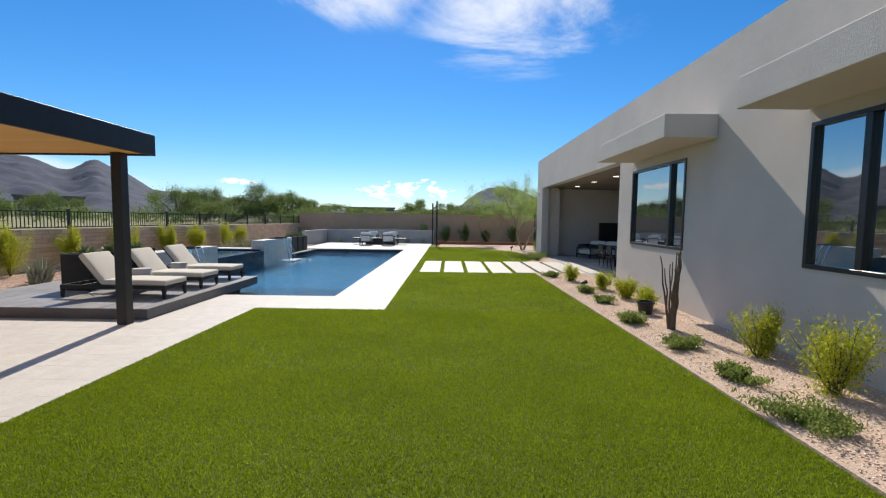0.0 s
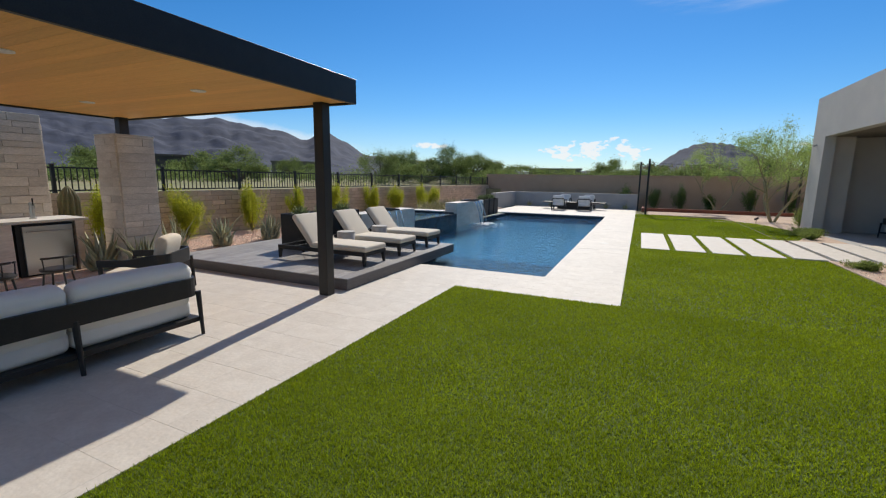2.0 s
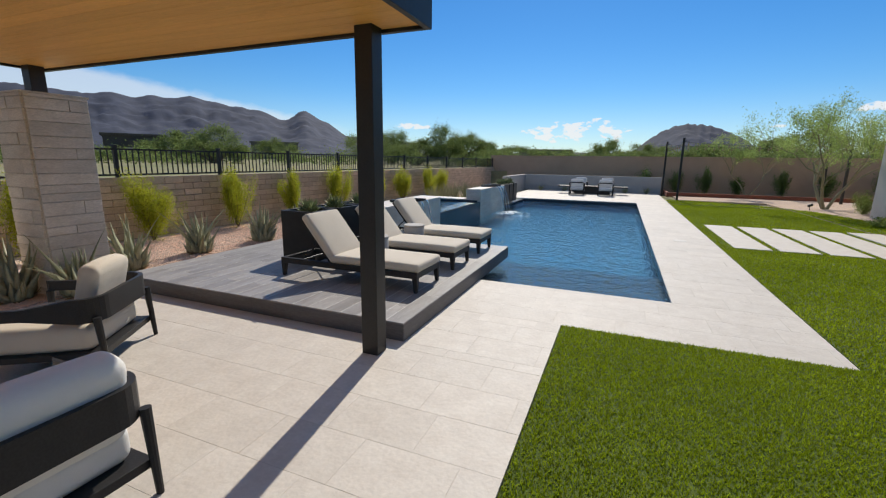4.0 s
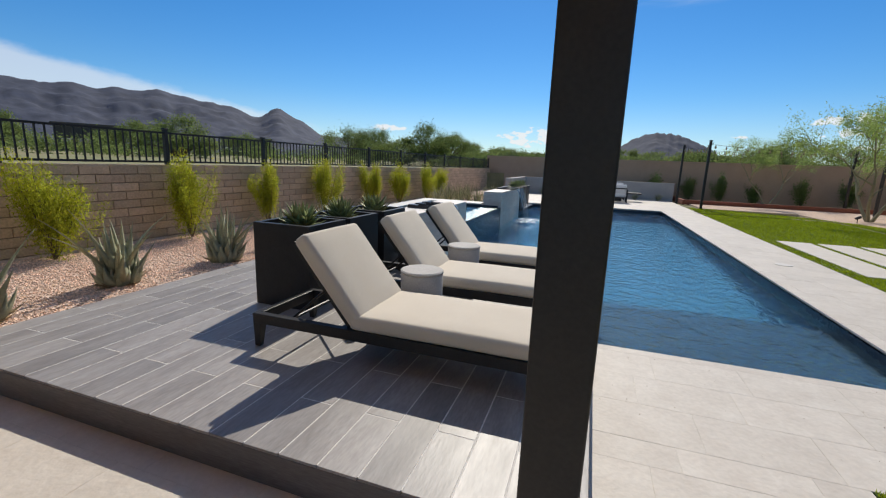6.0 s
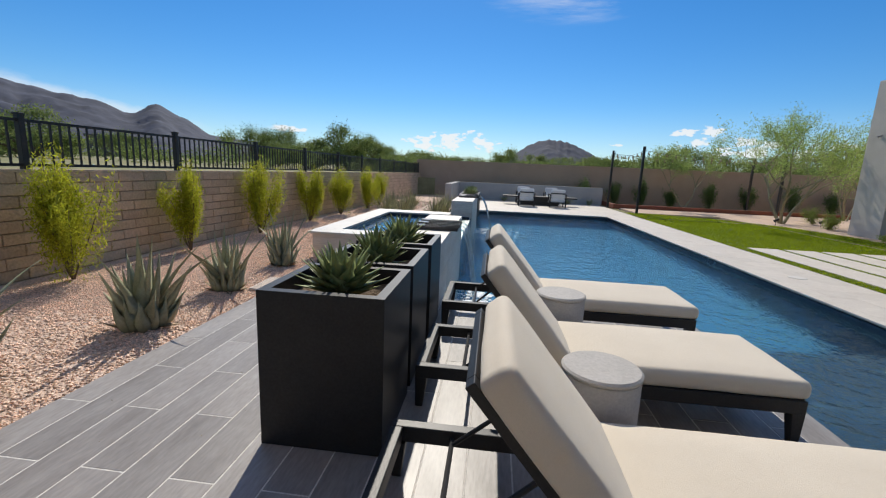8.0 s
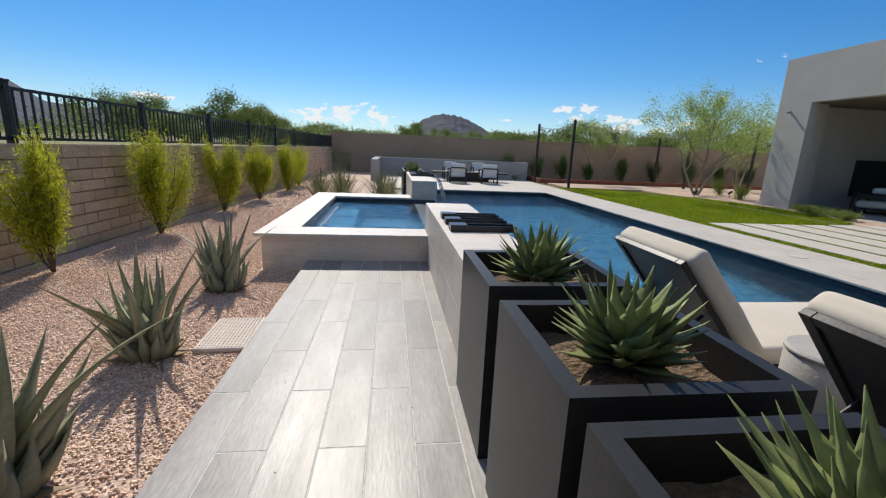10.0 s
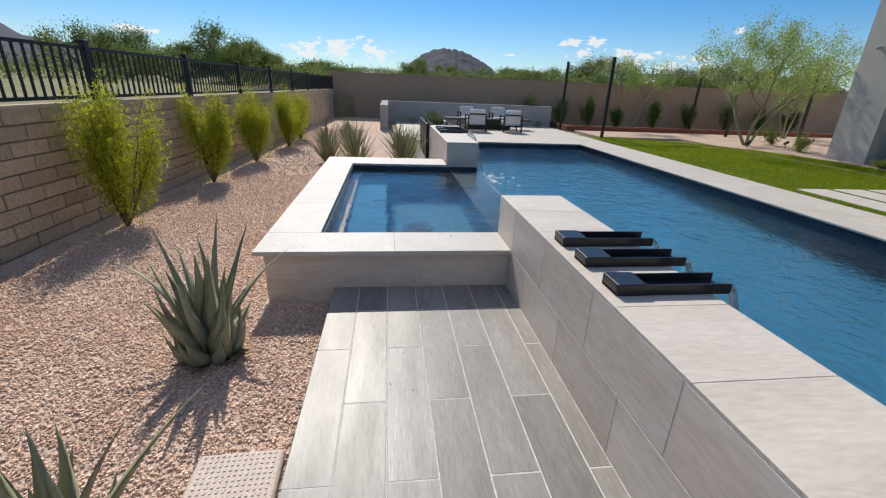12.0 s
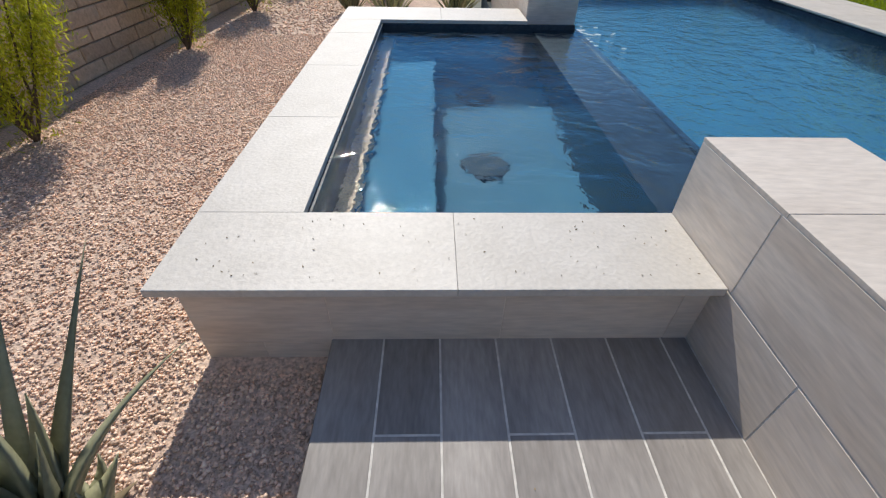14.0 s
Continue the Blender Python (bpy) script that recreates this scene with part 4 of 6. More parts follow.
for k, (x, y, h, w) in enumerate(((-11.55, 9.45, 1.22, 0.9), (-11.5, 11.42, 1.34, 0.84), (-11.47, 13.28, 1.36, 0.56), (-11.43, 15.18, 1.28, 0.84), (-11.36, 17.35, 1.2, 0.72),
                                  (-11.25, 19.2, 1.2, 0.8), (-11.12, 21.4, 1.24, 0.84), (-11.1, 22.9, 1.2, 0.8), (-11.3, 7.5, 1.2, 0.9), (-11.2, 5.8, 1.1, 0.9))):
    build_bush(x, y, 0.06, h, w, 200 + k)


def build_grass(x, y, z, h, seed, n=70, material=M_GRASS_DRY):
    r = random.Random(seed)
    e = tagged(thing("desert_spoon", x, y, z), "tuft of long pale green and straw spiky leaves in gravel", "grass", "spiky tufts beyond the spa")
    rows = []
    for k in range(n):
        az = r.uniform(0, 6.28)
        rows.append((((math.cos(az) * 0.05, math.sin(az) * 0.05, 0), az, radians(r.uniform(48, 88)), h * r.uniform(0.6, 1.05), 0.032, r.uniform(-0.7, 0.1)), {"thick": 0.15, "n": 5}))
    leaves_mesh("leaves", rows, material, e)


for k, (x, y, h) in enumerate(((-9.3, 18.6, 0.85), (-9.9, 19.3, 0.9), (-9.5, 20.4, 0.95), (-10.2, 21.3, 0.8), (-8.45, 18.9, 0.95), (-8.3, 19.9, 0.9), (-8.5, 21.2, 0.85), (-9.8, 22.6, 0.8))):
    build_grass(x, y, 0.05, h, 300 + k)

# irrigation box lid in the gravel
lid = tagged(thing("valve_box_lid", -9.32, 11.77, 0.075, 2), "tan plastic valve box lid with a ribbed top in gravel", "box lid")
part("lid_rim", box(-0.17, 0.17, -0.26, 0.26, 0, 0.035, 0.02, 3), M_BOXLID, lid)
bm = bmesh.new()
for i in range(13):
    for j in range(20):
        add_box(bm, -0.14 + i * 0.0225, -0.13 + i * 0.0225, -0.235 + j * 0.0245, -0.223 + j * 0.0245, 0.034, 0.038)
tagged(part("lid_ribs", bm, M_BOXLID, lid), kind="stuff")

# ---- outdoor kitchen under the pergola ----


def veneer(parent, axis, fixed, out, u0, u1, z0, z1, seed):
    """Courses of long split stones on an upright face; axis is the way they run."""
    r = random.Random(seed)
    shapes = {}
    z = z0
    while z < z1 - 0.02:
        h = min(r.choice((0.1, 0.13, 0.16)), z1 - z)
        u = u0
        while u < u1 - 0.01:
            w = min(r.choice((0.3, 0.42, 0.55, 0.7)), u1 - u)
            if u1 - u - w < 0.08:
                w = u1 - u
            d = r.choice((0.014, 0.017, 0.02, 0.024))
            key = (round(w, 3), round(h, 3), d)
            if key not in shapes:
                bm = box(0.003, w - 0.003, 0, d, 0.003, h - 0.003, 0.003, 1)
                me = bpy.data.meshes.new("stone")
                bm.to_mesh(me)
                bm.free()
                me.materials.append(M_VENEER)
                shapes[key] = me
            ob = new("stone", shapes[key])
            ob.parent = parent
            if axis == "x":
                m = Matrix.Translation((u, fixed, z)) @ (Matrix.Identity(4) if out > 0 else Matrix.Translation((w, 0, 0)) @ Matrix.Rotation(math.pi, 4, "Z"))
            else:
                m = Matrix.Translation((fixed, u, z)) @ (Matrix.Translation((0, w, 0)) @ Matrix.Rotation(-math.pi / 2, 4, "Z") if out > 0 else Matrix.Rotation(math.pi / 2, 4, "Z"))
            ob.matrix_basis = m
            u += w
        z += h


col = tagged(part("stone_column", box(-9.98, -9.38, 6.83, 7.45, -0.05, 2.34), M_VENEER_J), "square column clad in pale split limestone", "column", kind="structure")
cap_col = part("column_cap", box(-10.0, -9.36, 6.81, 7.47, 2.34, 2.36), M_VENEER, col)
veneer(col, "x", 6.83, -1, -9.98, -9.38, 0, 2.34, 1)
veneer(col, "y", -9.38, 1, 6.83, 7.45, 0, 2.34, 2)
chim = tagged(part("stone_wall", box(-11.3, -10.72, 2.0, 6.38, -0.05, 2.66), M_VENEER_J), "tall wall clad in pale split limestone behind the outdoor kitchen", "wall", kind="structure")
veneer(chim, "y", -10.72, 1, 3.6, 6.38, 0.9, 2.66, 3)
veneer(chim, "x", 6.38, 1, -11.3, -10.72, 0, 2.66, 4)

kit = tagged(thing("kitchen_counter", -9.98, 6.5, 0), "stucco outdoor kitchen counter with a pale stone top", "counter")
part("counter_body", joined(box(-0.7, 0, -5.0, -0.95, 0, 0.88), box(-0.7, 0, -0.12, 0, 0, 0.88), box(-0.7, -0.62, -0.95, -0.12, 0, 0.88)), M_WOODSTONE, kit)
part("counter_top", box(-0.74, 0.05, -5.05, 0.06, 0.88, 0.925, 0.006), M_COPING, kit, "pale stone worktop")
fr = tagged(thing("fridge", -9.97, 5.99, 0.02), "stainless steel undercounter fridge with a black frame", "fridge")
part("fridge_body", box(-0.55, -0.03, -0.4, 0.36, 0, 0.84), M_BLACK, fr)
part("fridge_door", box(-0.03, 0.012, -0.33, 0.33, 0.03, 0.81, 0.006), M_STEELB, fr)
part("handle", tube([(0.045, -0.29, 0.72), (0.045, 0.29, 0.72)], [0.011, 0.011], 10), M_STEELB, fr)
dw = tagged(thing("drawer_unit", -9.975, 5.09, 0.08), "pale outdoor drawer unit with two drawers", "drawers")
part("unit_frame", box(-0.01, 0.012, -0.24, 0.24, 0, 0.56, 0.003), M_WHITE, dw)
for z in (0.03, 0.3):
    d = part("drawer", box(0.012, 0.025, -0.22, 0.22, z, z + 0.24, 0.004), M_STEELB, dw)
    part("handle", tube([(0.045, -0.14, z + 0.19), (0.045, 0.14, z + 0.19)], [0.008, 0.008], 8), M_STEELB, d)
tap = tagged(thing("tap", -10.3, 5.95, 0.925), "chrome beer tap tower with a black lever on the counter", "tap")
part("column", lathe([(0.05, 0), (0.05, 0.015), (0.033, 0.02), (0.033, 0.26), (0.02, 0.275)], 20), M_STEELB, tap)
part("spout", tube([(0.02, 0, 0.22), (0.1, 0, 0.22), (0.115, 0, 0.17)], [0.012, 0.012, 0.01], 8), M_STEELB, tap)
part("lever", tube([(0.06, 0, 0.23), (0.06, 0, 0.34)], [0.008, 0.013], 8), M_BLACK, tap)

# a ribbed column cactus behind the counter
cac = tagged(thing("cactus", -10.9, 6.74, 0.0), "ribbed green-brown column cactus beside the stone wall", "cactus")
bm = bmesh.new()
rings = []
for i in range(15):
    t = i / 14
    rad = 0.15 * (1 - max(0, (t - 0.8) / 0.2) ** 2 * 0.9)
    rings.append([bm.verts.new((math.cos(a) * rad * (1 + 0.13 * math.cos(a * 13)), math.sin(a) * rad * (1 + 0.13 * math.cos(a * 13)), 1.45 * t)) for a in [2 * math.pi * k / 78 for k in range(78)]])
for r0, r1 in zip(rings, rings[1:]):
    for k in range(78):
        bm.faces.new((r0[k], r0[(k + 1) % 78], r1[(k + 1) % 78], r1[k]))
bm.faces.new(rings[-1])
part("trunk", bm, mat("cactus_skin", (0.11, 0.12, 0.05), (0.16, 0.12, 0.06), 0.7, scale=9, bump=0.003, bump_scale=80), cac, smooth=True)


def build_seat(name, x, y, z, turn, width, label, seats, group=""):
    """Low lounge seat: curved dark frame that wraps round the back, thick pale cushions. Faces +x, width along y."""
    e = tagged(thing(name, x, y, z, turn), label, "sofa" if seats > 1 else "armchair", group)
    h = width / 2
    D = 0.84
    # wrap-round band: back and arms, a bowed ribbon
    arc = [(0.16 - 0.16 * math.sin(t), -h + 0.16 - 0.16 * math.cos(t)) for t in [math.pi / 2 * k / 6 for k in range(7)]]
    path = [(D, -h), (D * 0.6, -h)] + arc + [(0, 0)] + [(px, -py) for px, py in arc[::-1]] + [(D * 0.6, h), (D, h)]
    bm = bmesh.new()
    rows = []
    for k, (px, py) in enumerate(path):
        top = 0.62 if 1 < k < len(path) - 2 else 0.56
        bot = 0.43 if 1 < k < len(path) - 2 else 0.47
        n = Vector((0.42 - px, -py * (0.2 if seats > 1 else 0.8), 0)).normalized() * 0.035
        rows.append([bm.verts.new(v) for v in ((px, py, bot), (px, py, top), (px + n.x, py + n.y, top), (px + n.x, py + n.y, bot))])
    for r0, r1 in zip(rows, rows[1:]):
        for k in range(4):
            bm.faces.new((r0[k], r0[(k + 1) % 4], r1[(k + 1) % 4], r1[k]))
    bm.faces.new(rows[0])
    bm.faces.new(rows[-1][::-1])
    bmesh.ops.recalc_face_normals(bm, faces=bm.faces[:])
    part("back_band", bm, M_BLACK, e, "dark wrap-round frame band")
    part("seat_frame", joined(box(0.03, D, -h + 0.02, h - 0.02, 0.14, 0.19, 0.004)), M_BLACK, e)
    legs = [(0.03, -h + 0.03), (0.03, h - 0.03), (D - 0.03, -h + 0.02), (D - 0.03, h - 0.02)] + ([(0.02, 0)] if seats > 1 else [])
    for lx, ly in legs:
        part("leg", moved(tube([(lx - (0.03 if lx < 0.3 else -0.01), ly, 0), (lx, ly, 0.47)], [0.018, 0.028], 10), Matrix.Identity(4)), M_BLACK, e)
    sw = (width - 0.1) / seats
    for k in range(seats):
        cy = -h + 0.05 + sw * (k + 0.5)
        part("seat_cushion", moved(soft_box(0.74, sw - 0.01, 0.19, 0.06, 0.02, seed=11 + k), Matrix.Translation((0.47, cy, 0.285))), M_FABRIC_W if seats > 1 else M_FABRIC, e, "thick pale seat cushion", True)
        if seats == 1:
            continue
        part("back_cushion", moved(soft_box(0.2, sw - 0.01, 0.46, 0.08, 0.03, seed=31 + k), Matrix.Translation((0.155, cy, 0.54)) @ Matrix.Rotation(radians(-12), 4, "Y")), M_FABRIC_W if seats > 1 else M_FABRIC, e, "pale plump back cushion", True)
    return e


build_seat("sofa", -5.30, 4.17, 0.002, 180, 2.25, "two-seat outdoor sofa, dark wrap-round frame, pale cushions, on stone deck", 2)
build_seat("armchair", -7.05, 6.25, 0.002, 214, 0.86, "outdoor armchair with dark wrap-round frame and cream cushions on the deck", 1)
pil = tagged(part("scatter_cushion", soft_box(0.15, 0.52, 0.44, 0.05, 0.04, seed=77), M_FABRIC, smooth=True), "cream scatter cushion leaning on the armchair", "cushion")
pil.matrix_basis = pose(-7.20, 6.15, 0.60, 0, -14, 214)
for k, (x, y) in enumerate(((-8.3, 5.35), (-8.35, 4.75))):
    st = tagged(thing("stool", x, y, 0.002), "low dark stool with a rounded open back near the counter", "stool", "stools at the counter")
    part("seat", moved(lathe([(0.17, 0), (0.19, 0.02), (0.19, 0.04), (0.16, 0.05)], 24), Matrix.Translation((0, 0, 0.36))), M_STEEL, st)
    for a in range(4):
        t = a * math.pi / 2 + 0.8
        part("leg", tube([(0.2 * math.cos(t), 0.2 * math.sin(t), 0), (0.15 * math.cos(t), 0.15 * math.sin(t), 0.37)], [0.011, 0.013], 8), M_STEEL, st)
    part("back_rest", tube([(0.18 * math.cos(t), 0.18 * math.sin(t), 0.55 + 0.02 * math.cos(t)) for t in [-1.4 + 2.8 * i / 10 for i in range(11)]], [0.015] * 11, 8), M_STEEL, st)
    for t in (-1.3, 0, 1.3):
        part("upright", tube([(0.17 * math.cos(t), 0.17 * math.sin(t), 0.39), (0.18 * math.cos(t), 0.18 * math.sin(t), 0.56)], [0.008, 0.008], 6), M_STEEL, st)

# ---- fence on the block wall ----
FENCE_TOP = 1.82
fence = tagged(thing("fence", 0, 0, 0), "black iron picket fence on top of the block wall", "fence")
for z in (WALL_TOP + 0.06, FENCE_TOP - 0.025):
    part("rail", askew([(-0.115, -0.085, -18.0, 32.35, z - 0.016, z + 0.016)]), M_STEEL, fence)
me_post = bpy.data.meshes.new("post")
bm = joined(box(-0.032, 0.032, -0.032, 0.032, 0, FENCE_TOP - WALL_TOP + 0.03, 0.004), box(-0.04, 0.04, -0.04, 0.04, FENCE_TOP - WALL_TOP + 0.03, FENCE_TOP - WALL_TOP + 0.055, 0.006))
bm.to_mesh(me_post)
bm.free()
me_post.materials.append(M_STEEL)
FENCE_POSTS = [9.29 + 2.2 * k for k in range(-4, 11)] + [32.3]
for y in FENCE_POSTS:
    p = new("post", me_post)
    p.parent = fence
    p.matrix_basis = Matrix.Translation((wall_x(y) - 0.1, y, WALL_TOP))
me_pick = bpy.data.meshes.new("picket")
bm = box(-0.009, 0.009, -0.009, 0.009, 0.05, FENCE_TOP - WALL_TOP - 0.01)
bm.to_mesh(me_pick)
bm.free()
me_pick.materials.append(M_STEEL)
y = 3.0
while y < 32.2:
    if min(abs(y - q) for q in FENCE_POSTS) > 0.05:
        p = new("picket", me_pick)
        p.parent = fence
        p.matrix_basis = Matrix.Translation((wall_x(y) - 0.1, y, WALL_TOP))
    y += 0.11
part("far_pickets", askew([(-0.109, -0.091, y, y + 0.018, WALL_TOP + 0.05, FENCE_TOP - 0.01) for y in np.arange(-17.9, 2.95, 0.11)]), M_STEEL, fence)["kind"] = "stuff"

# ---- stepping stones ----
for k in range(10):
    x1 = -0.38 + 0.78 * k
    s = part("stepping_stone", box(x1 - 0.645, x1, 14.15, 17.70, -0.04, 0.018 if x1 < 2.7 else 0.034, 0.006), M_TRAV_J)
    tagged(s, "long pale concrete stepping slab set in the turf", "paving slab", "stepping slabs across the turf")

# ---- string light poles ----
POLES = [(-0.84, 26.1, 2.76), (-1.22, 29.3, 2.74), (5.7, 27.9, 2.7), (7.9, 26.6, 2.7), (5.9, 30.6, 2.7)]
for x, y, h in POLES:
    e = tagged(thing("light_pole", x, y, 0.0), "slim black steel pole that carries string lights", "light pole", "string light poles")
    part("pole", box(-0.045, 0.045, -0.045, 0.045, 0, h, 0.004), M_STEEL, e)
    part("cap", box(-0.055, 0.055, -0.055, 0.055, h, h + 0.02, 0.004), M_STEEL, e)
    part("hook", tube([(0.04, 0, h - 0.12), (0.09, 0, h - 0.12), (0.09, 0, h - 0.06)], [0.008] * 3, 6), M_STEEL, e)
BULB = mat("amber_bulb_glass", (0.35, 0.28, 0.16), rough=0.15, scale=5)
for a, b in ((0, 1), (0, 2), (1, 4), (2, 4)):
    (xa, ya, ha), (xb, yb, hb) = POLES[a], POLES[b]
    n = 16
    pts = []
    for i in range(n + 1):
        t = i / n
        pts.append(Vector((xa + (xb - xa) * t, ya + (yb - ya) * t, 2.62 - 4 * 0.16 * t * (1 - t))))
    e = tagged(thing("string_light", *pts[0]), "sagging black cable of small string bulbs between poles", "string lights", "string lights")
    part("cable", tube([p - pts[0] for p in pts], [0.006] * (n + 1), 5), M_BLACK, e)
    m = max(4, int((pts[-1] - pts[0]).length / 0.4))
    for i in range(m):
        t = (i + 0.5) / m
        q = Vector((xa + (xb - xa) * t, ya + (yb - ya) * t, 2.62 - 4 * 0.16 * t * (1 - t))) - pts[0]
        part("bulb", moved(lathe([(0.012, 0.0), (0.016, -0.05), (0.034, -0.08), (0.036, -0.11), (0.02, -0.145)], 10), Matrix.Translation(q)), BULB, e)

# red timber kerb of the play court
for (x0, x1, y0, y1) in ((-1.0, 15.0, 29.1, 29.22), (-1.0, -0.88, 29.22, 31.9)):
    tagged(part("court_kerb", box(x0, x1, y0, y1, -0.02, 0.2, 0.008), M_REDCURB), "rust red timber kerb of the play court", "kerb", kind="structure")

# ---- lounge set on the far deck ----


def build_club(x, y, turn):
    e = tagged(thing("lounge_chair", x, y, 0.002, turn), "black-framed outdoor lounge chair with pale cushions on the far deck", "chair", "lounge chairs on the far deck")
    for sy in (-1, 1):
        part("side_frame", joined(box(-0.36, 0.36, sy * 0.35 - 0.025, sy * 0.35 + 0.025, 0.56, 0.61, 0.004), box(-0.36, -0.31, sy * 0.35 - 0.025, sy * 0.35 + 0.025, 0, 0.56, 0.004), box(0.31, 0.36, sy * 0.35 - 0.025, sy * 0.35 + 0.025, 0, 0.56, 0.004), box(-0.31, 0.31, sy * 0.35 - 0.02, sy * 0.35 + 0.02, 0.2, 0.25, 0.004)), M_BLACK, e)
    part("back_rail", box(-0.36, -0.32, -0.325, 0.325, 0.2, 0.25), M_BLACK, e)
    part("back_rail", box(-0.36, -0.32, -0.325, 0.325, 0.62, 0.67, 0.004), M_BLACK, e)
    part("seat_cushion", moved(soft_box(0.66, 0.63, 0.16, 0.05, 0.015, seed=3), Matrix.Translation((0.02, 0, 0.335))), M_FABRIC_W, e, smooth=True)
    part("back_cushion", moved(soft_box(0.15, 0.62, 0.42, 0.06, 0.02, seed=4), Matrix.Translation((-0.25, 0, 0.6)) @ Matrix.Rotation(radians(-10), 4, "Y")), M_FABRIC_W, e, smooth=True)
    return e


club = build_club(-5.35, 27.6, 90)
for x, y, t in ((-3.95, 27.6, 90), (-5.35, 29.6, -90), (-3.95, 29.6, -90)):
    copy_thing(club, pose(x, y, 0.002, 0, 0, t))
ft = tagged(thing("fire_table", -4.65, 28.6, 0.002), "low dark rectangular fire table between the lounge chairs", "table")
part("tabletop", box(-1.75, 1.75, -0.36, 0.36, 0.36, 0.42, 0.006), M_STEEL, ft)
part("base", box(-0.9, 0.9, -0.28, 0.28, 0, 0.36, 0.006), M_STEEL, ft)

# ---- covered terrace of the house ----
tv = tagged(part("wall_panel", box(7.3, 9.4, 21.62, 21.76, 0.42, 1.62, 0.01), M_BLACKGLOSS), "wide black fireplace panel on the terrace wall", "fireplace")
build_seat("sofa", 6.9, 19.7, 0.014, 40, 1.7, "grey outdoor sofa with dark frame on the covered terrace", 2)
build_seat("armchair", 6.2, 20.6, 0.014, -60, 0.9, "dark-framed outdoor armchair with pale cushions on the covered terrace", 1)
dt = tagged(thing("dining_table", 6.5, 15.4, 0.014), "long dark dining table on the covered terrace", "table")
part("tabletop", box(-0.5, 0.5, -1.1, 1.1, 0.71, 0.75, 0.006), M_STEEL, dt)
for sx in (-1, 1):
    for sy in (-1, 1):
        part("leg", box(sx * 0.42 - 0.035, sx * 0.42 + 0.035, sy * 0.98 - 0.035, sy * 0.98 + 0.035, 0, 0.71, 0.004), M_STEEL, dt)
ch = tagged(thing("dining_chair", 5.7, 14.6, 0.014, 0), "dark dining chair with curved back on the covered terrace", "chair", "dining chairs on the terrace")
part("seat", box(-0.22, 0.22, -0.23, 0.23, 0.42, 0.47, 0.02), M_STEEL, ch)
part("backrest", box(-0.25, -0.21, -0.22, 0.22, 0.55, 0.85, 0.01), M_STEEL, ch)
for sx in (-1, 1):
    for sy in (-1, 1):
        part("leg", tube([(sx * 0.21, sy * 0.21, 0), (sx * 0.19, sy * 0.19, 0.43)], [0.014, 0.018], 8), M_STEEL, ch)
for sy in (-1, 1):
    part("back_post", tube([(-0.2, sy * 0.2, 0.45), (-0.23, sy * 0.2, 0.84)], [0.014, 0.012], 8), M_STEEL, ch)
for x, y, t in ((5.7, 15.4, 0), (5.7, 16.2, 0), (7.3, 14.6, 180), (7.3, 15.4, 180), (7.3, 16.2, 180)):
    copy_thing(ch, pose(x, y, 0.014, 0, 0, t))
for x in (5.6, 7.6):
    for y in (13.2, 15.4, 17.6, 19.8):
        d = part("downlight", moved(lathe([(0.09, 0.0), (0.09, -0.008), (0.065, -0.01)], 20), Matrix.Translation((x, y, 3.24))), M_LED)
        tagged(d, "round recessed downlight in the terrace ceiling", "downlight", "terrace downlights")
sc = tagged(thing("wall_light", HX, 21.6, 3.0), "small grey spotlight fixed to the house wall", "wall light")
part("bracket", box(-0.04, 0.0, -0.03, 0.03, -0.03, 0.03, 0.004), M_GREYWALL, sc)
part("head", tube([(-0.04, 0, 0), (-0.10, 0.01, -0.03)], [0.03, 0.036], 12), M_GREYWALL, sc)

# planting along the house
for k, (x, y, h, w, kind) in enumerate(((3.78, 5.84, 0.58, 0.55, 0), (3.72, 4.71, 0.72, 0.7, 0), (3.75, 8.83, 0.4, 0.5, 0), (3.79, 9.88, 0.4, 0.5, 0), (3.68, 10.96, 0.45, 0.5, 0), (3.3, 12.4, 0.4, 0.5, 0),
                                        (2.98, 4.08, 0.17, 0.75, 1), (3.0, 5.09, 0.14, 0.55, 1), (3.03, 6.2, 0.16, 0.5, 1), (2.96, 7.59, 0.18, 0.6, 1), (3.1, 9.3, 0.16, 0.5, 1), (3.14, 10.52, 0.16, 0.5, 1), (3.0, 13.2, 0.16, 0.6, 1),
                                        (4.6, 23.3, 0.55, 0.7, 1), (5.4, 25.2, 0.6, 0.7, 1), (3.6, 19.4, 0.25, 0.9, 1), (3.6, 18.6, 0.22, 0.8, 1), (4.1, 20.3, 0.2, 0.8, 1))):
    if kind:
        build_bush(x, y, 0.02, h, w, 400 + k, 2400, M_LEAF_M, "low spreading soft green plant in the granite bed", "low plants by the house", 0.05, 0.3, 0.1)
    else:
        build_bush(x, y, 0.02, h, w, 400 + k, 3600, M_LEAF, "rounded yellow-green shrub in the granite bed", "shrubs by the house", 0.045, 0.3, 0.1)
pot = part("plant_pot", lathe([(0.11, 0), (0.14, 0.2), (0.155, 0.2), (0.155, 0.23), (0.13, 0.23), (0.12, 0.19)], 24), M_BLACK)
pot.matrix_basis = Matrix.Translation((3.5, 8.3, 0.03))
tagged(pot, "small black nursery pot standing in the granite bed", "pot")
oc = tagged(thing("ocotillo", 3.41, 7.21, 0.02), "bare grey ocotillo cactus with many thin upright stems", "ocotillo")
r = random.Random(9)
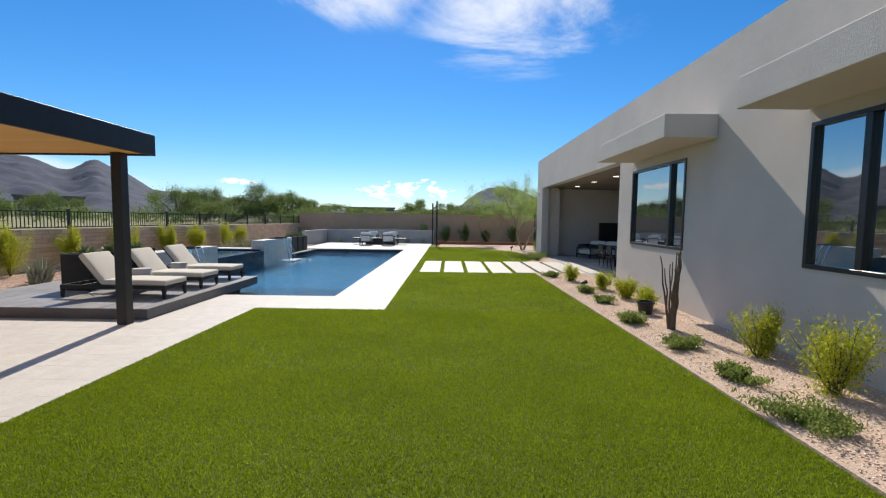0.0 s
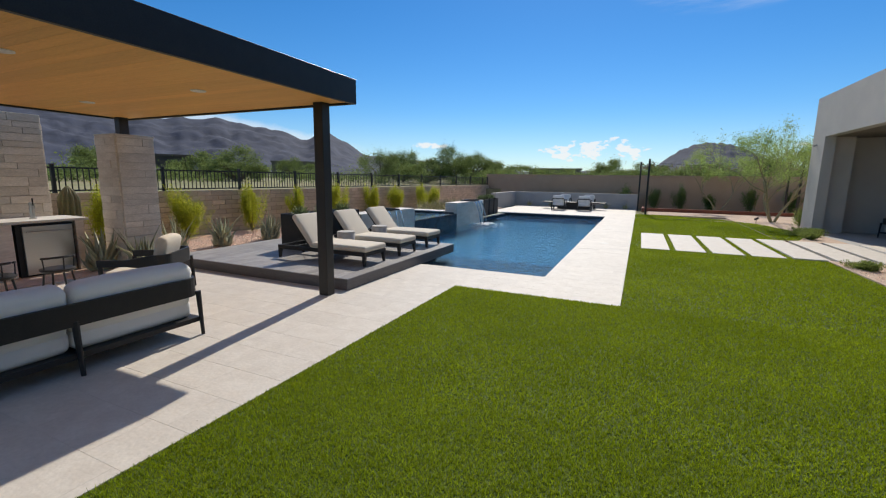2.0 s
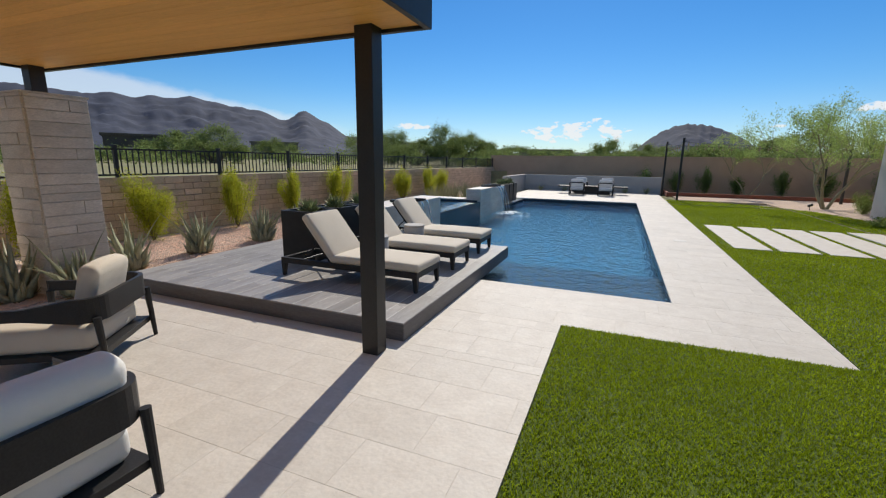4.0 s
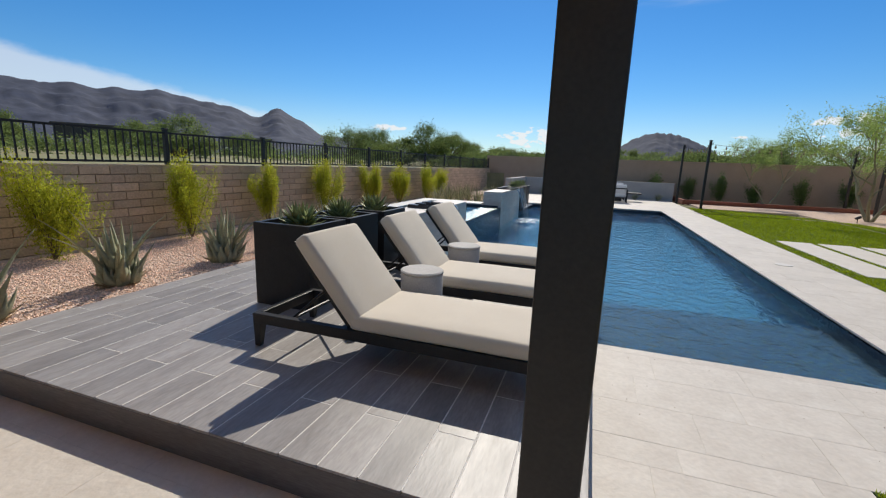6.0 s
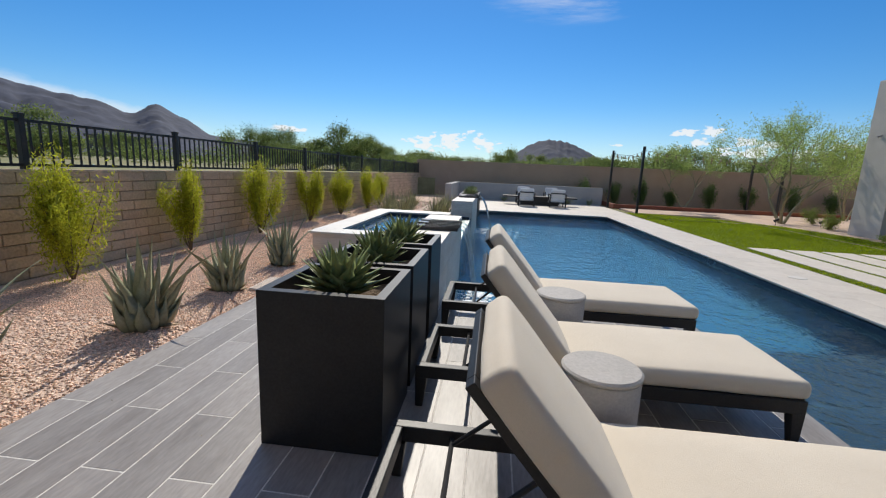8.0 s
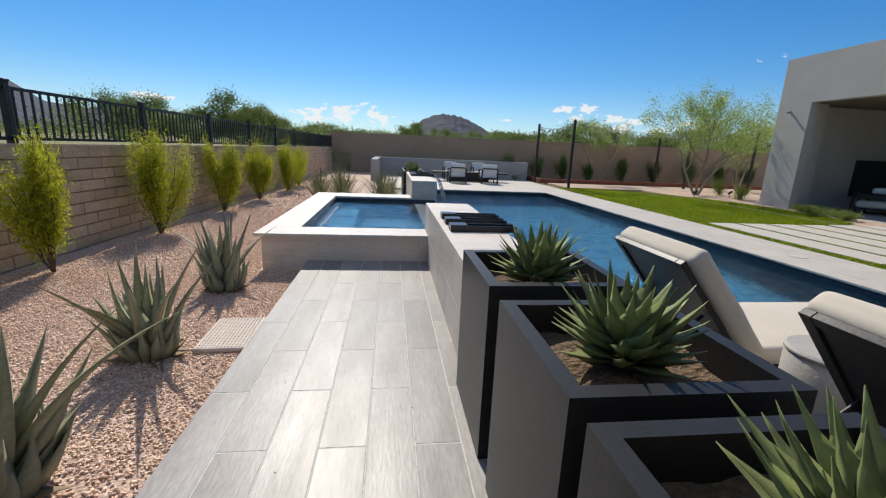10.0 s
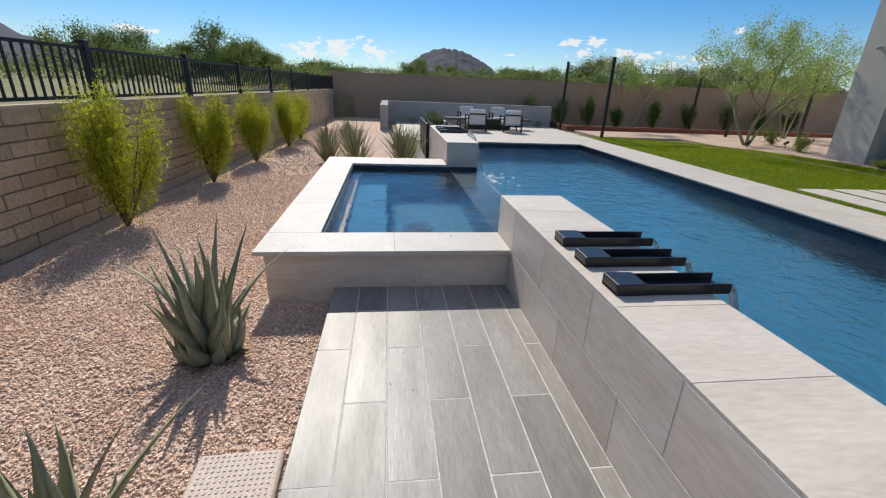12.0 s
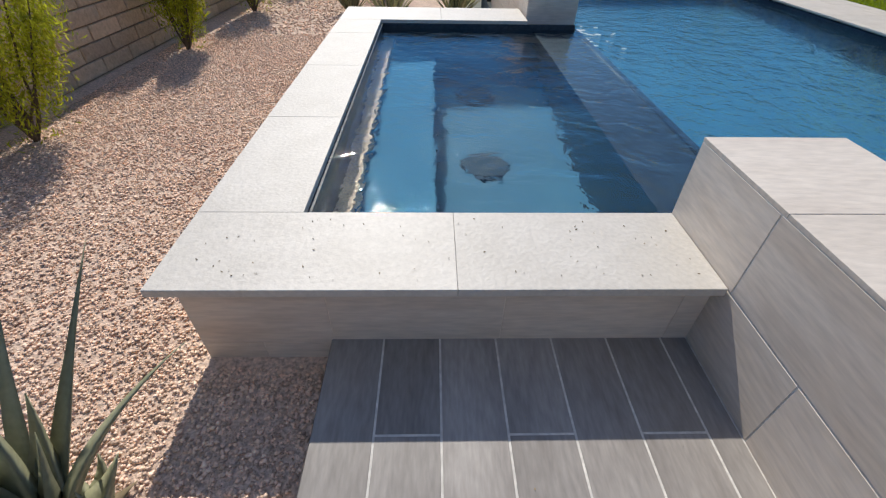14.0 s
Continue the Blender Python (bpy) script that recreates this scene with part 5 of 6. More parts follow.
for k in range(13):
    az = r.uniform(0, 6.28)
    lean = r.uniform(0.03, 0.2)
    hh = r.uniform(0.9, 1.35)
    pts = [(math.cos(az) * (0.04 + lean * t) + 0.03 * noise.noise(Vector((k, t * 4, 1))), math.sin(az) * (0.04 + lean * t) + 0.03 * noise.noise(Vector((t * 4, k, 5))), hh * t) for t in [i / 8 for i in range(9)]]
    part("stem", tube(pts, [0.02 * (1 - 0.6 * i / 8) for i in range(9)], 7), M_BARK, oc)
for x, y in ((3.35, 24.0), (5.0, 24.2), (3.2, 10.9)):
    sp = tagged(thing("garden_spotlight", x, y, 0.02), "small black garden spotlight on a spike", "garden light", "garden spotlights")
    part("spike", tube([(0, 0, 0), (0, 0, 0.16)], [0.012, 0.012], 8), M_BLACK, sp)
    part("head", tube([(-0.07, 0, 0.15), (0.07, 0, 0.22)], [0.04, 0.05], 12), M_BLACK, sp)

# dark shrubs at the foot of the north wall
for k, x in enumerate((-2.0, -0.3, 1.1, 2.6, 4.6, 6.4, 8.6, 10.6, 12.4)):
    build_bush(x, 31.6, 0.02, (1.35, 1.1, 1.3, 0.8, 1.25, 1.2, 1.4, 1.1, 1.2)[k], 0.9, 500 + k, 3000, M_LEAF_D, "dark green shrub at the foot of the brown wall", "shrubs along the brown wall", 0.07, 0.4, 0.12)
for k, x in enumerate((-7.7, -6.3, -3.0, -1.9)):
    build_grass(x, 30.3, 0.0, 0.45, 540 + k, 40)


def build_tree(x, y, z, h, spread, seed, leaf, bark, label, count, leaf_size, trunks=3, category="tree"):
    """A many-stemmed desert tree: forking limbs and fine leaves in loose sprays at the twigs."""
    r = random.Random(seed)
    g = np.random.default_rng(seed)
    e = tagged(thing("tree", x, y, z), label, category)
    limbs, tips = [], []

    def grow(p, d, length, rad, depth):
        n = 4
        pts, q, v = [p], p.copy(), d.copy()
        for i in range(n):
            v = (v + Vector((r.gauss(0, 0.13), r.gauss(0, 0.13), r.gauss(0.03, 0.08)))).normalized()
            q = q + v * length / n
            pts.append(q.copy())
        limbs.append(tube(pts, [rad * (1 - 0.45 * i / n) for i in range(n + 1)], 6 if depth < 2 else 4, False))
        if depth >= 2:
            tips.extend((pts[k] + (pts[k + 1] - pts[k]) * 0.5, v) for k in range(1, n))
            tips.append((pts[-1], v))
        if depth < 4:
            for k in range(r.choice((2, 3, 3)) if depth else 3):
                a = pts[r.choice((2, 3, 4, 4))]
                side = Vector((r.gauss(0, 1), r.gauss(0, 1), r.gauss(0.15, 0.55))).normalized()
                grow(a.copy(), (v * 0.75 + side * 0.72).normalized(), length * r.uniform(0.55, 0.8), rad * 0.52, depth + 1)

    for k in range(trunks):
        az = 2 * math.pi * k / trunks + r.uniform(-0.4, 0.4)
        d = Vector((math.cos(az) * spread / h * 0.62, math.sin(az) * spread / h * 0.62, 1)).normalized()
        grow(Vector((math.cos(az) * 0.06, math.sin(az) * 0.06, 0)), d, h * 0.40, 0.052 * h / 4.5, 0)
    part("trunk", joined(*limbs), bark, e)
    P = np.array([tuple(p) for p, v in tips])
    P = P[g.integers(0, len(P), count)] + g.normal(size=(count, 3)) * (0.036 * h / 1.6)
    P[:, 2] = np.maximum(P[:, 2], 0.25 * h)
    quad_leaves("crown", P, leaf_size, 0.3, leaf, e, seed, 0.3)
    return e


build_tree(4.1, 24.9, 0.0, 5.2, 5.6, 61, M_LEAF_PV, M_BARK_PV, "airy palo verde tree with fine pale green leaves and thin limbs", 24000, 0.07)
build_tree(2.9, 30.7, 0.0, 3.6, 3.0, 62, M_LEAF_PV, M_BARK_PV, "young airy palo verde tree by the brown wall", 8000, 0.07, 2)
build_tree(8.6, 28.0, 0.0, 3.6, 3.4, 63, M_LEAF_PV, M_BARK_PV, "pale green palo verde tree behind the house corner", 7000, 0.08, 3)

# ---- beyond the walls ----
CX, CY = -5.0, 6.0


def at_bearing(deg, dist):
    """A place by degrees left of +y and distance from the yard's middle."""
    return CX - math.sin(radians(deg)) * dist, CY + math.cos(radians(deg)) * dist


def far_tree(deg, dist, h, w, seed):
    x, y = at_bearing(deg, dist)
    g = np.random.default_rng(seed)
    z = land_height(x, y) - 0.1
    e = tagged(thing("tree", x, y, z), "rounded grey-green desert tree beyond the garden wall", "tree", "desert trees beyond the wall")
    limbs = []
    cl = []
    for k in range(26):
        a, t = g.uniform(0, 6.28), g.uniform(0, 1) ** 0.6
        c = Vector((math.cos(a) * w / 2 * t * 0.85, math.sin(a) * w / 2 * t * 0.85, h * (0.16 + 0.74 * g.uniform() * (1.08 - 0.55 * t ** 2))))
        cl.append(c)
        if k < 8:
            limbs.append(tube([(0, 0, 0), c * 0.45 + Vector((0, 0, h * 0.1)), c], [0.14, 0.08, 0.03], 6))
    part("trunk", joined(*limbs), M_BARK, e)
    n = 12000
    C = np.array([tuple(c) for c in cl])
    P = C[g.integers(0, len(C), n)] + g.normal(size=(n, 3)) * np.array((0.055 * w, 0.055 * w, 0.075 * h))
    P[:, 2] = np.maximum(P[:, 2], 0.15)
    quad_leaves("crown", P, 0.17, 0.5, M_LEAF_FAR, e, seed, 0.5)


for k, (deg, dist, h, w) in enumerate(((50.5, 46, 4.0, 7.5), (55, 60, 3.8, 7), (31.5, 56, 5.4, 8.5), (28.5, 62, 5.2, 7), (20.7, 50, 5.0, 6.5), (18.6, 58, 4.8, 6), (15.5, 66, 3.8, 6), (0.5, 62, 3.6, 7), (-4.0, 70, 3.4, 7),
                                       (-10, 60, 3.2, 8), (-20, 54, 4.6, 7), (-25, 60, 3.6, 7), (-30, 58, 4.0, 9), (-16, 64, 3.2, 8), (43, 80, 4.2, 8), (65, 60, 4, 8), (-34, 60, 4.5, 8), (12, 52, 2.6, 9), (4, 47, 2.3, 10), (-6, 50, 2.4, 10), (-13, 47, 2.6, 9), (-19, 45, 2.8, 9), (-27, 46, 3.0, 9), (-37, 48, 3.2, 9), (25, 50, 3.2, 8))):
    far_tree(deg, dist, h, w, 700 + k)

g = np.random.default_rng(3)
P = []
for k in range(420):
    deg, dist = g.uniform(-60, 105), 38 + 170 * g.uniform() ** 1.5
    x, y = at_bearing(deg, dist)
    if x > -13 and y < 35:
        continue
    h, w = g.uniform(0.7, 2.1), g.uniform(1.5, 4.0)
    n = 300
    q = g.normal(size=(n, 3)) * np.array((w * 0.3, w * 0.3, h * 0.26)) + np.array((x, y, land_height(x, y) + h * 0.45))
    P.append(q)
scrub = quad_leaves("desert_scrub", np.concatenate(P), 0.2, 0.6, M_LEAF_FAR, None, 5)
tagged(scrub, "low grey-green desert scrub beyond the walls", "scrub", kind="stuff")


def far_house(deg, dist, w, d, h, colour, label):
    x, y = at_bearing(deg, dist)
    z = land_height(x, y) - 0.3
    e = tagged(thing("far_house", x, y, z, deg), label, "house", "houses in the desert")
    m = mat("far_stucco", colour, rough=0.9, scale=0.5, bump=0.01, bump_scale=8)
    part("wall", joined(box(-w / 2, w / 2, -d / 2, d / 2, 0, h), box(-w * 0.1, w * 0.34, -d / 2 - 1.5, -d / 2, 0, h - 0.7)), m, e)
    part("roof", joined(box(-w / 2 - 0.3, w / 2 + 0.3, -d / 2 - 0.3, d / 2 + 0.3, h, h + 0.35)), m, e)
    for k in range(4):
        part("window", box(-w * 0.42 + k * w * 0.23, -w * 0.42 + k * w * 0.23 + 1.4, -d / 2 - 1.55 if 1 <= k <= 2 else -d / 2 - 0.05, -d / 2 + 0.1, 0.9, 2.1), M_GLASS, e)


far_house(8.6, 115, 13, 9, 3.3, (0.19, 0.17, 0.14), "low flat-roofed brown desert house far beyond the wall")
far_house(58, 85, 8, 7, 3.9, (0.10, 0.085, 0.07), "low dark-roofed desert house far beyond the fence")
far_house(43.5, 120, 11, 8, 4.2, (0.13, 0.12, 0.105), "low flat-roofed grey desert house far beyond the fence")


def mountains(name, a0, a1, dist, depth, height, label, steps=150):
    """A ridge along a bearing; height gives its skyline in degrees."""
    bm = bmesh.new()
    rows = []
    m = 44
    for i in range(steps + 1):
        deg = a0 + (a1 - a0) * i / steps
        top = math.tan(radians(height(deg))) * dist
        row = []
        for j in range(m + 1):
            t = j / m
            rr = dist - depth * (1 - t) if t <= 1 else dist
            x, y = at_bearing(deg, rr)
            fold = noise.fractal(Vector((x * 0.009, y * 0.009, 2.0)), 0.8, 2.2, 7) - 0.5 * abs(noise.noise(Vector((deg * 0.5 + 3.0 * t, t * 3.0 - deg * 0.3, 7.0)))) + 0.15
            z = top * (t ** 1.35) * (1 + 0.13 * fold * math.sin(math.pi * t)) + 4 * fold * math.sin(math.pi * t)
            row.append(bm.verts.new((x, y, max(z, 0) - 12 * (1 - t) + 1.5)))
        x, y = at_bearing(deg, dist + depth)
        row.append(bm.verts.new((x, y, -20)))
        rows.append(row)
    for r0, r1 in zip(rows, rows[1:]):
        for k in range(m + 1):
            bm.faces.new((r0[k], r1[k], r1[k + 1], r0[k + 1]))
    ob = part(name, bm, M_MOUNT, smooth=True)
    tagged(ob, label, "mountain", kind="structure")


def bump(deg, at, height, width):
    return height * math.exp(-((deg - at) / width) ** 2)


def skyline_west(deg):
    """A ramp up to the long ridge, with a lone knob at its foot and a few flat summits."""
    t = min(1, max(0, (deg - 36) / 14))
    h = 2.75 - 0.09 * max(0, 33 - deg) + 3.3 * t * t * (3 - 2 * t)
    h += bump(deg, 39.7, 2.35, 1.8) + bump(deg, 37.0, 1.3, 1.5) + bump(deg, 44.5, 0.5, 1.6) + bump(deg, 52, 0.5, 1.8) + bump(deg, 55.6, 0.3, 1.2) + bump(deg, 59.2, 0.4, 1.0) + bump(deg, 66, 0.4, 3.0)
    return max(0.05, h + 0.16 * noise.noise(Vector((deg * 0.8, 3, 0))) + 0.09 * noise.noise(Vector((deg * 2.6, 5, 0))))


def skyline_knoll(deg):
    t = (deg + 6.8) / (6.8 if deg > -6.8 else 8.6)
    return max(0.02, 4.4 * max(0, 1 - abs(t) ** 1.9) + 0.26 * noise.noise(Vector((deg * 2.2, 1, 0))) + 0.1 * noise.noise(Vector((deg * 11, 4, 0))))


def skyline_low(deg):
    return 1.15 + 0.4 * noise.noise(Vector((deg * 0.25, 9, 0))) + 0.15 * noise.noise(Vector((deg * 0.9, 9, 0))) + 1.0 * math.exp(-((deg - 25.0) / 0.9) ** 2)


# no haze in the air: M_MOUNT's colour carries it on all three ridges
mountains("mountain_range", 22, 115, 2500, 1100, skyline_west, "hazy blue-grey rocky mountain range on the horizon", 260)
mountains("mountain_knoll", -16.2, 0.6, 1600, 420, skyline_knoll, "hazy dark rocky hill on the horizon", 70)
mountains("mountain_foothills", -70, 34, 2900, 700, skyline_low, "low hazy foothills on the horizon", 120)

# ---- small pieces: planks, pavers, blocks, turf, gravel ----
platform = bpy.data.objects["platform_base"]
deck = bpy.data.objects["deck_bed"]
wall_west = bpy.data.objects["wall_west"]
shared = {}


def piece(name, w, d, h, x, y, z, material, parent, bevel=0.002):
    key = (name, round(w, 3), round(d, 3), round(h, 3), material.name)
    if key not in shared:
        bm = box(0, w, 0, d, 0, h, bevel, 1)
        me = bpy.data.meshes.new(name)
        bm.to_mesh(me)
        bm.free()
        me.materials.append(material)
        shared[key] = me
    ob = new(name, shared[key])
    ob.parent = parent
    ob.matrix_basis = Matrix.Translation((x, y, z))
    return ob


def lay_planks(x0, x1, y0, y1, phase):
    c = 0
    x = x0
    while x < x1 - 0.02:
        w = min(0.187 if x == X_PLAT_W else 0.1992, x1 - x)
        off = (0.0 if (c + phase) % 2 else 0.437)
        y = 13.075 + off - 0.8745 * 12
        while y < y1:
            a, b = max(y, y0), min(y + 0.8745, y1)
            if b - a > 0.02:
                piece("plank", w - 0.005, b - a - 0.005, 0.02, x + 0.0025, a + 0.003, PLAT - 0.02, M_PLANK, platform)
            y += 0.8745
        x += w if w < 0.19 else 0.1992
        c += 1


X_MID = X_PLAT_W + 0.187 + 0.1992 * 5
lay_planks(X_PLAT_W, X_MID, Y_PLAT_S, 13.44, 0)
lay_planks(X_MID, X_PLAT_E - 0.2, Y_PLAT_S, Y_PLAT_N, 0)
lay_planks(X_MID, BENCH_W, Y_PLAT_N, 13.44, 0)
y = Y_PLAT_S
while y < Y_PLAT_N - 0.02:
    b = min(y + 0.87, Y_PLAT_N)
    piece("plank", 0.196, b - y - 0.004, 0.02, X_PLAT_E - 0.198, y + 0.002, PLAT - 0.02, M_PLANK, platform)
    y = b

# tile cladding of the feature walls
for wall in [o for o in scene.objects if o.name.startswith("feature_wall")]:
    ys = sorted(v.co.y for v in wall.data.vertices)
    y0, y1 = ys[0] - 0.012, ys[-1] + 0.012
    zlo = PLAT if y0 < 15 else -0.3
    for row, (z0, z1) in enumerate(((zlo, 0.465), (0.469, BENCH_TOP - 0.014)) if y0 < 15 else ((zlo, 0.25), (0.252, BENCH_TOP - 0.014))):
        y = (12.76 if row else 13.05) - 0.61 * 5 + (6.1 if y0 > 15 else 0)
        while y < y1:
            a, b = max(y, y0), min(y + 0.61, y1)
            if b - a > 0.03:
                piece("tile", 0.012, b - a - 0.005, z1 - z0 - 0.003, BENCH_W, a, z0, M_WOODSTONE, wall, 0.001)
                piece("tile", 0.012, b - a - 0.005, z1 - (-0.4 if row == 0 else z0) - 0.002, BENCH_E - 0.012, a, -0.4 if row == 0 else z0, M_WOODSTONE, wall, 0.001)
            y += 0.61
        for yy in (y0, y1 - 0.012):
            piece("tile", BENCH_E - BENCH_W - 0.026, 0.012, z1 - z0 - 0.002, BENCH_W + 0.013, yy, z0, M_WOODSTONE, wall, 0.001)
    y = y0
    while y < y1 - 0.02:
        b = min(y + 0.46, y1)
        piece("tile", BENCH_E - BENCH_W, b - y - 0.003, 0.014, BENCH_W, y, BENCH_TOP - 0.014, M_STONE_TOP, wall, 0.001)
        y = b

# spa coping and skirt tiles
shell = bpy.data.objects["spa_shell"]
for (x0, x1, yy) in ((-9.64, BENCH_W - 0.002, 13.38), (-9.64, -7.86, 16.93)):
    x = x0
    while x < x1 - 0.02:
        b = min(x + 0.958, x1)
        piece("coping", b - x - 0.0008, 0.41 if yy < 15 else 0.56, 0.03, x, yy, 0.445, M_COPING, shell, 0.0015)
        x = b
y = 13.79
while y < 16.9:
    b = min(y + 0.88, 16.927)
    piece("coping", 0.395, b - y - 0.0008, 0.03, -9.64, y + 0.0004, 0.445, M_COPING, shell, 0.0015)
    y = b + 0.0001
for first_joint, z0, z1 in ((-9.364, 0.02, 0.16), (-9.11, 0.162, 0.444)):
    x = first_joint - 0.59
    while x < BENCH_W - 0.02:
        a, b = max(x, -9.58), min(x + 0.59, BENCH_W)
        if b - a > 0.03:
            piece("tile", b - a - 0.004, 0.012, z1 - z0, a + 0.002, 13.428, z0, M_WOODSTONE, shell, 0.001)
        x += 0.59

# deck pavers, running bond
PW, PD = 0.61, 0.406


def lay_pavers(x0, x1, y0, y1, parent, far=False):
    rows = []
    y, k = y0, 0
    while y < y1 - 0.03:
        d = min(PD, y1 - y)
        x = x0 - (PW * (0.0, 0.5, 0.25, 0.75)[k % 4])
        while x < x1 - 0.01:
            a, b = max(x, x0), min(x + PW, x1)
            if b - a > 0.02:
                if far:
                    rows.append((a + 0.0006, b - 0.0006, y + 0.0006, y + d - 0.0006, -0.02, 0.0 + 0.0005 * ((k * 7 + int(a * 13)) % 3)))
                else:
                    piece("paver", b - a - 0.0012, d - 0.0012, 0.02 + 0.0003 * ((k * 7 + int(a * 13)) % 4), a + 0.0006, y + 0.0006, -0.02, M_TRAV, parent, 0.0008)
            x += PW
        y += d
        k += 1
    if far:
        ob = part("far_pavers", boxes(rows), M_TRAV_J, parent)
        ob["kind"] = "stuff"


lay_pavers(-9.3, -3.725, 3.2, Y_PLAT_S, deck)
lay_pavers(X_PLAT_E, -3.725, Y_PLAT_S, 8.43, deck)
lay_pavers(X_PLAT_E, -1.29, 8.43, POOL_S + 0.02, deck)
lay_pavers(POOL_E - 0.02, -1.29, POOL_S + 0.02, 13.0, deck)
lay_pavers(-9.9, -3.725, -8.0, 3.2, deck, True)
lay_pavers(POOL_E - 0.02, -1.29, 13.0, POOL_N, deck, True)
lay_pavers(-8.42, -1.29, POOL_N, 30.7, deck, True)
sk = part("skimmer_lid", lathe([(0.13, 0), (0.13, 0.004), (0.115, 0.006), (0.01, 0.006)], 24), M_COPING)
sk.matrix_basis = Matrix.Translation((-1.95, 14.6, 0.003))
tagged(sk, "round pale skimmer lid set in the pool deck", "lid")

# slump blocks of the west wall
BH, BL = 0.13, 0.405
rows = []
k = 0
z = WALL_TOP - BH
while z > -0.05:
    y = 2.0 - (BL / 2 if k % 2 else 0)
    while y < 32.3:
        jig = 0.006 * noise.noise(Vector((y * 3, z * 7, 0)))
        if 8.4 < y < 21.5:
            ob = piece("block", 0.03, BL - 0.012, BH - 0.011, 0, 0, 0, M_BLOCK, wall_west, 0.006)
            ob.matrix_basis = Matrix.Translation((wall_x(y) - 0.022 + jig, y, z)) @ Matrix.Rotation(-math.atan(0.033), 4, "Z")
        else:
            rows.append((-0.022 + jig, 0.008 + jig, y, y + BL - 0.012, z, z + BH - 0.011))
        y += BL
    z -= BH
    k += 1
fb = part("far_blocks", askew(rows), M_BLOCK_J, wall_west)
fb["kind"] = "stuff"
cp = part("cap_course", askew([(-0.21, 0.012, y, y + 0.4, WALL_TOP - 0.012, WALL_TOP + 0.012) for y in np.arange(-19.9, 32.3, 0.405)]), M_BLOCK_J, wall_west)
cp["kind"] = "stuff"


# turf fibres
def inside(px, py, outline):
    ok = np.zeros(len(px), bool)
    n = len(outline)
    for i in range(n):
        (xa, ya), (xb, yb) = outline[i], outline[(i + 1) % n]
        hit = ((ya > py) != (yb > py)) & (px < (xb - xa) * (py - ya) / (yb - ya + 1e-9) + xa)
        ok ^= hit
    return ok


def fibres(zones):
    V, F, o = [], [], 0
    for x0, x1, y0, y1, z, density, h, w, outline in zones:
        n = int((x1 - x0) * (y1 - y0) * density)
        px, py = rng.uniform(x0, x1, n), rng.uniform(y0, y1, n)
        keep = np.ones(n, bool)
        if outline:
            keep &= inside(px, py, outline)
        for k in range(10):
            xe = -0.38 + 0.78 * k
            keep &= ~((px > xe - 0.65) & (px < xe + 0.005) & (py > 14.14) & (py < 17.71))
        px, py = px[keep], py[keep]
        n = len(px)
        a = rng.uniform(0, 6.28, n)
        L = h * rng.uniform(0.6, 1.25, n)
        la = rng.normal(0, 0.45, (n, 2)) * L[:, None]
        b0 = np.stack([px - np.cos(a) * w / 2, py - np.sin(a) * w / 2, np.full(n, z)], 1)
        b1 = np.stack([px + np.cos(a) * w / 2, py + np.sin(a) * w / 2, np.full(n, z)], 1)
        tp = np.stack([px + la[:, 0], py + la[:, 1], z + L], 1)
        V.append(np.stack([b0, b1, tp], 1).reshape(-1, 3))
        F.append(np.arange(n * 3).reshape(n, 3) + o)
        o += n * 3
    return np.concatenate(V), np.concatenate(F)


v, f = fibres([(-3.715, 2.66, 2.0, 5.2, 0, 17000, 0.021, 0.0055, None), (-3.715, 2.66, 5.2, 8.43, 0, 9000, 0.022, 0.008, None), (-1.28, 2.66, 8.43, 14.13, 0, 3500, 0.024, 0.013, None),
               (-1.28, 2.66, 14.13, 24.0, 0, 1500, 0.024, 0.02, None), (-1.28, 5.7, 17.7, 26.2, 0.022, 1000, 0.03, 0.022, edge), (-3.715, 2.66, -3.0, 2.0, 0, 900, 0.03, 0.012, None)])
tagged(np_mesh("turf_fibres", v, f, M_BLADE), "short green artificial grass fibres", "grass", kind="stuff")


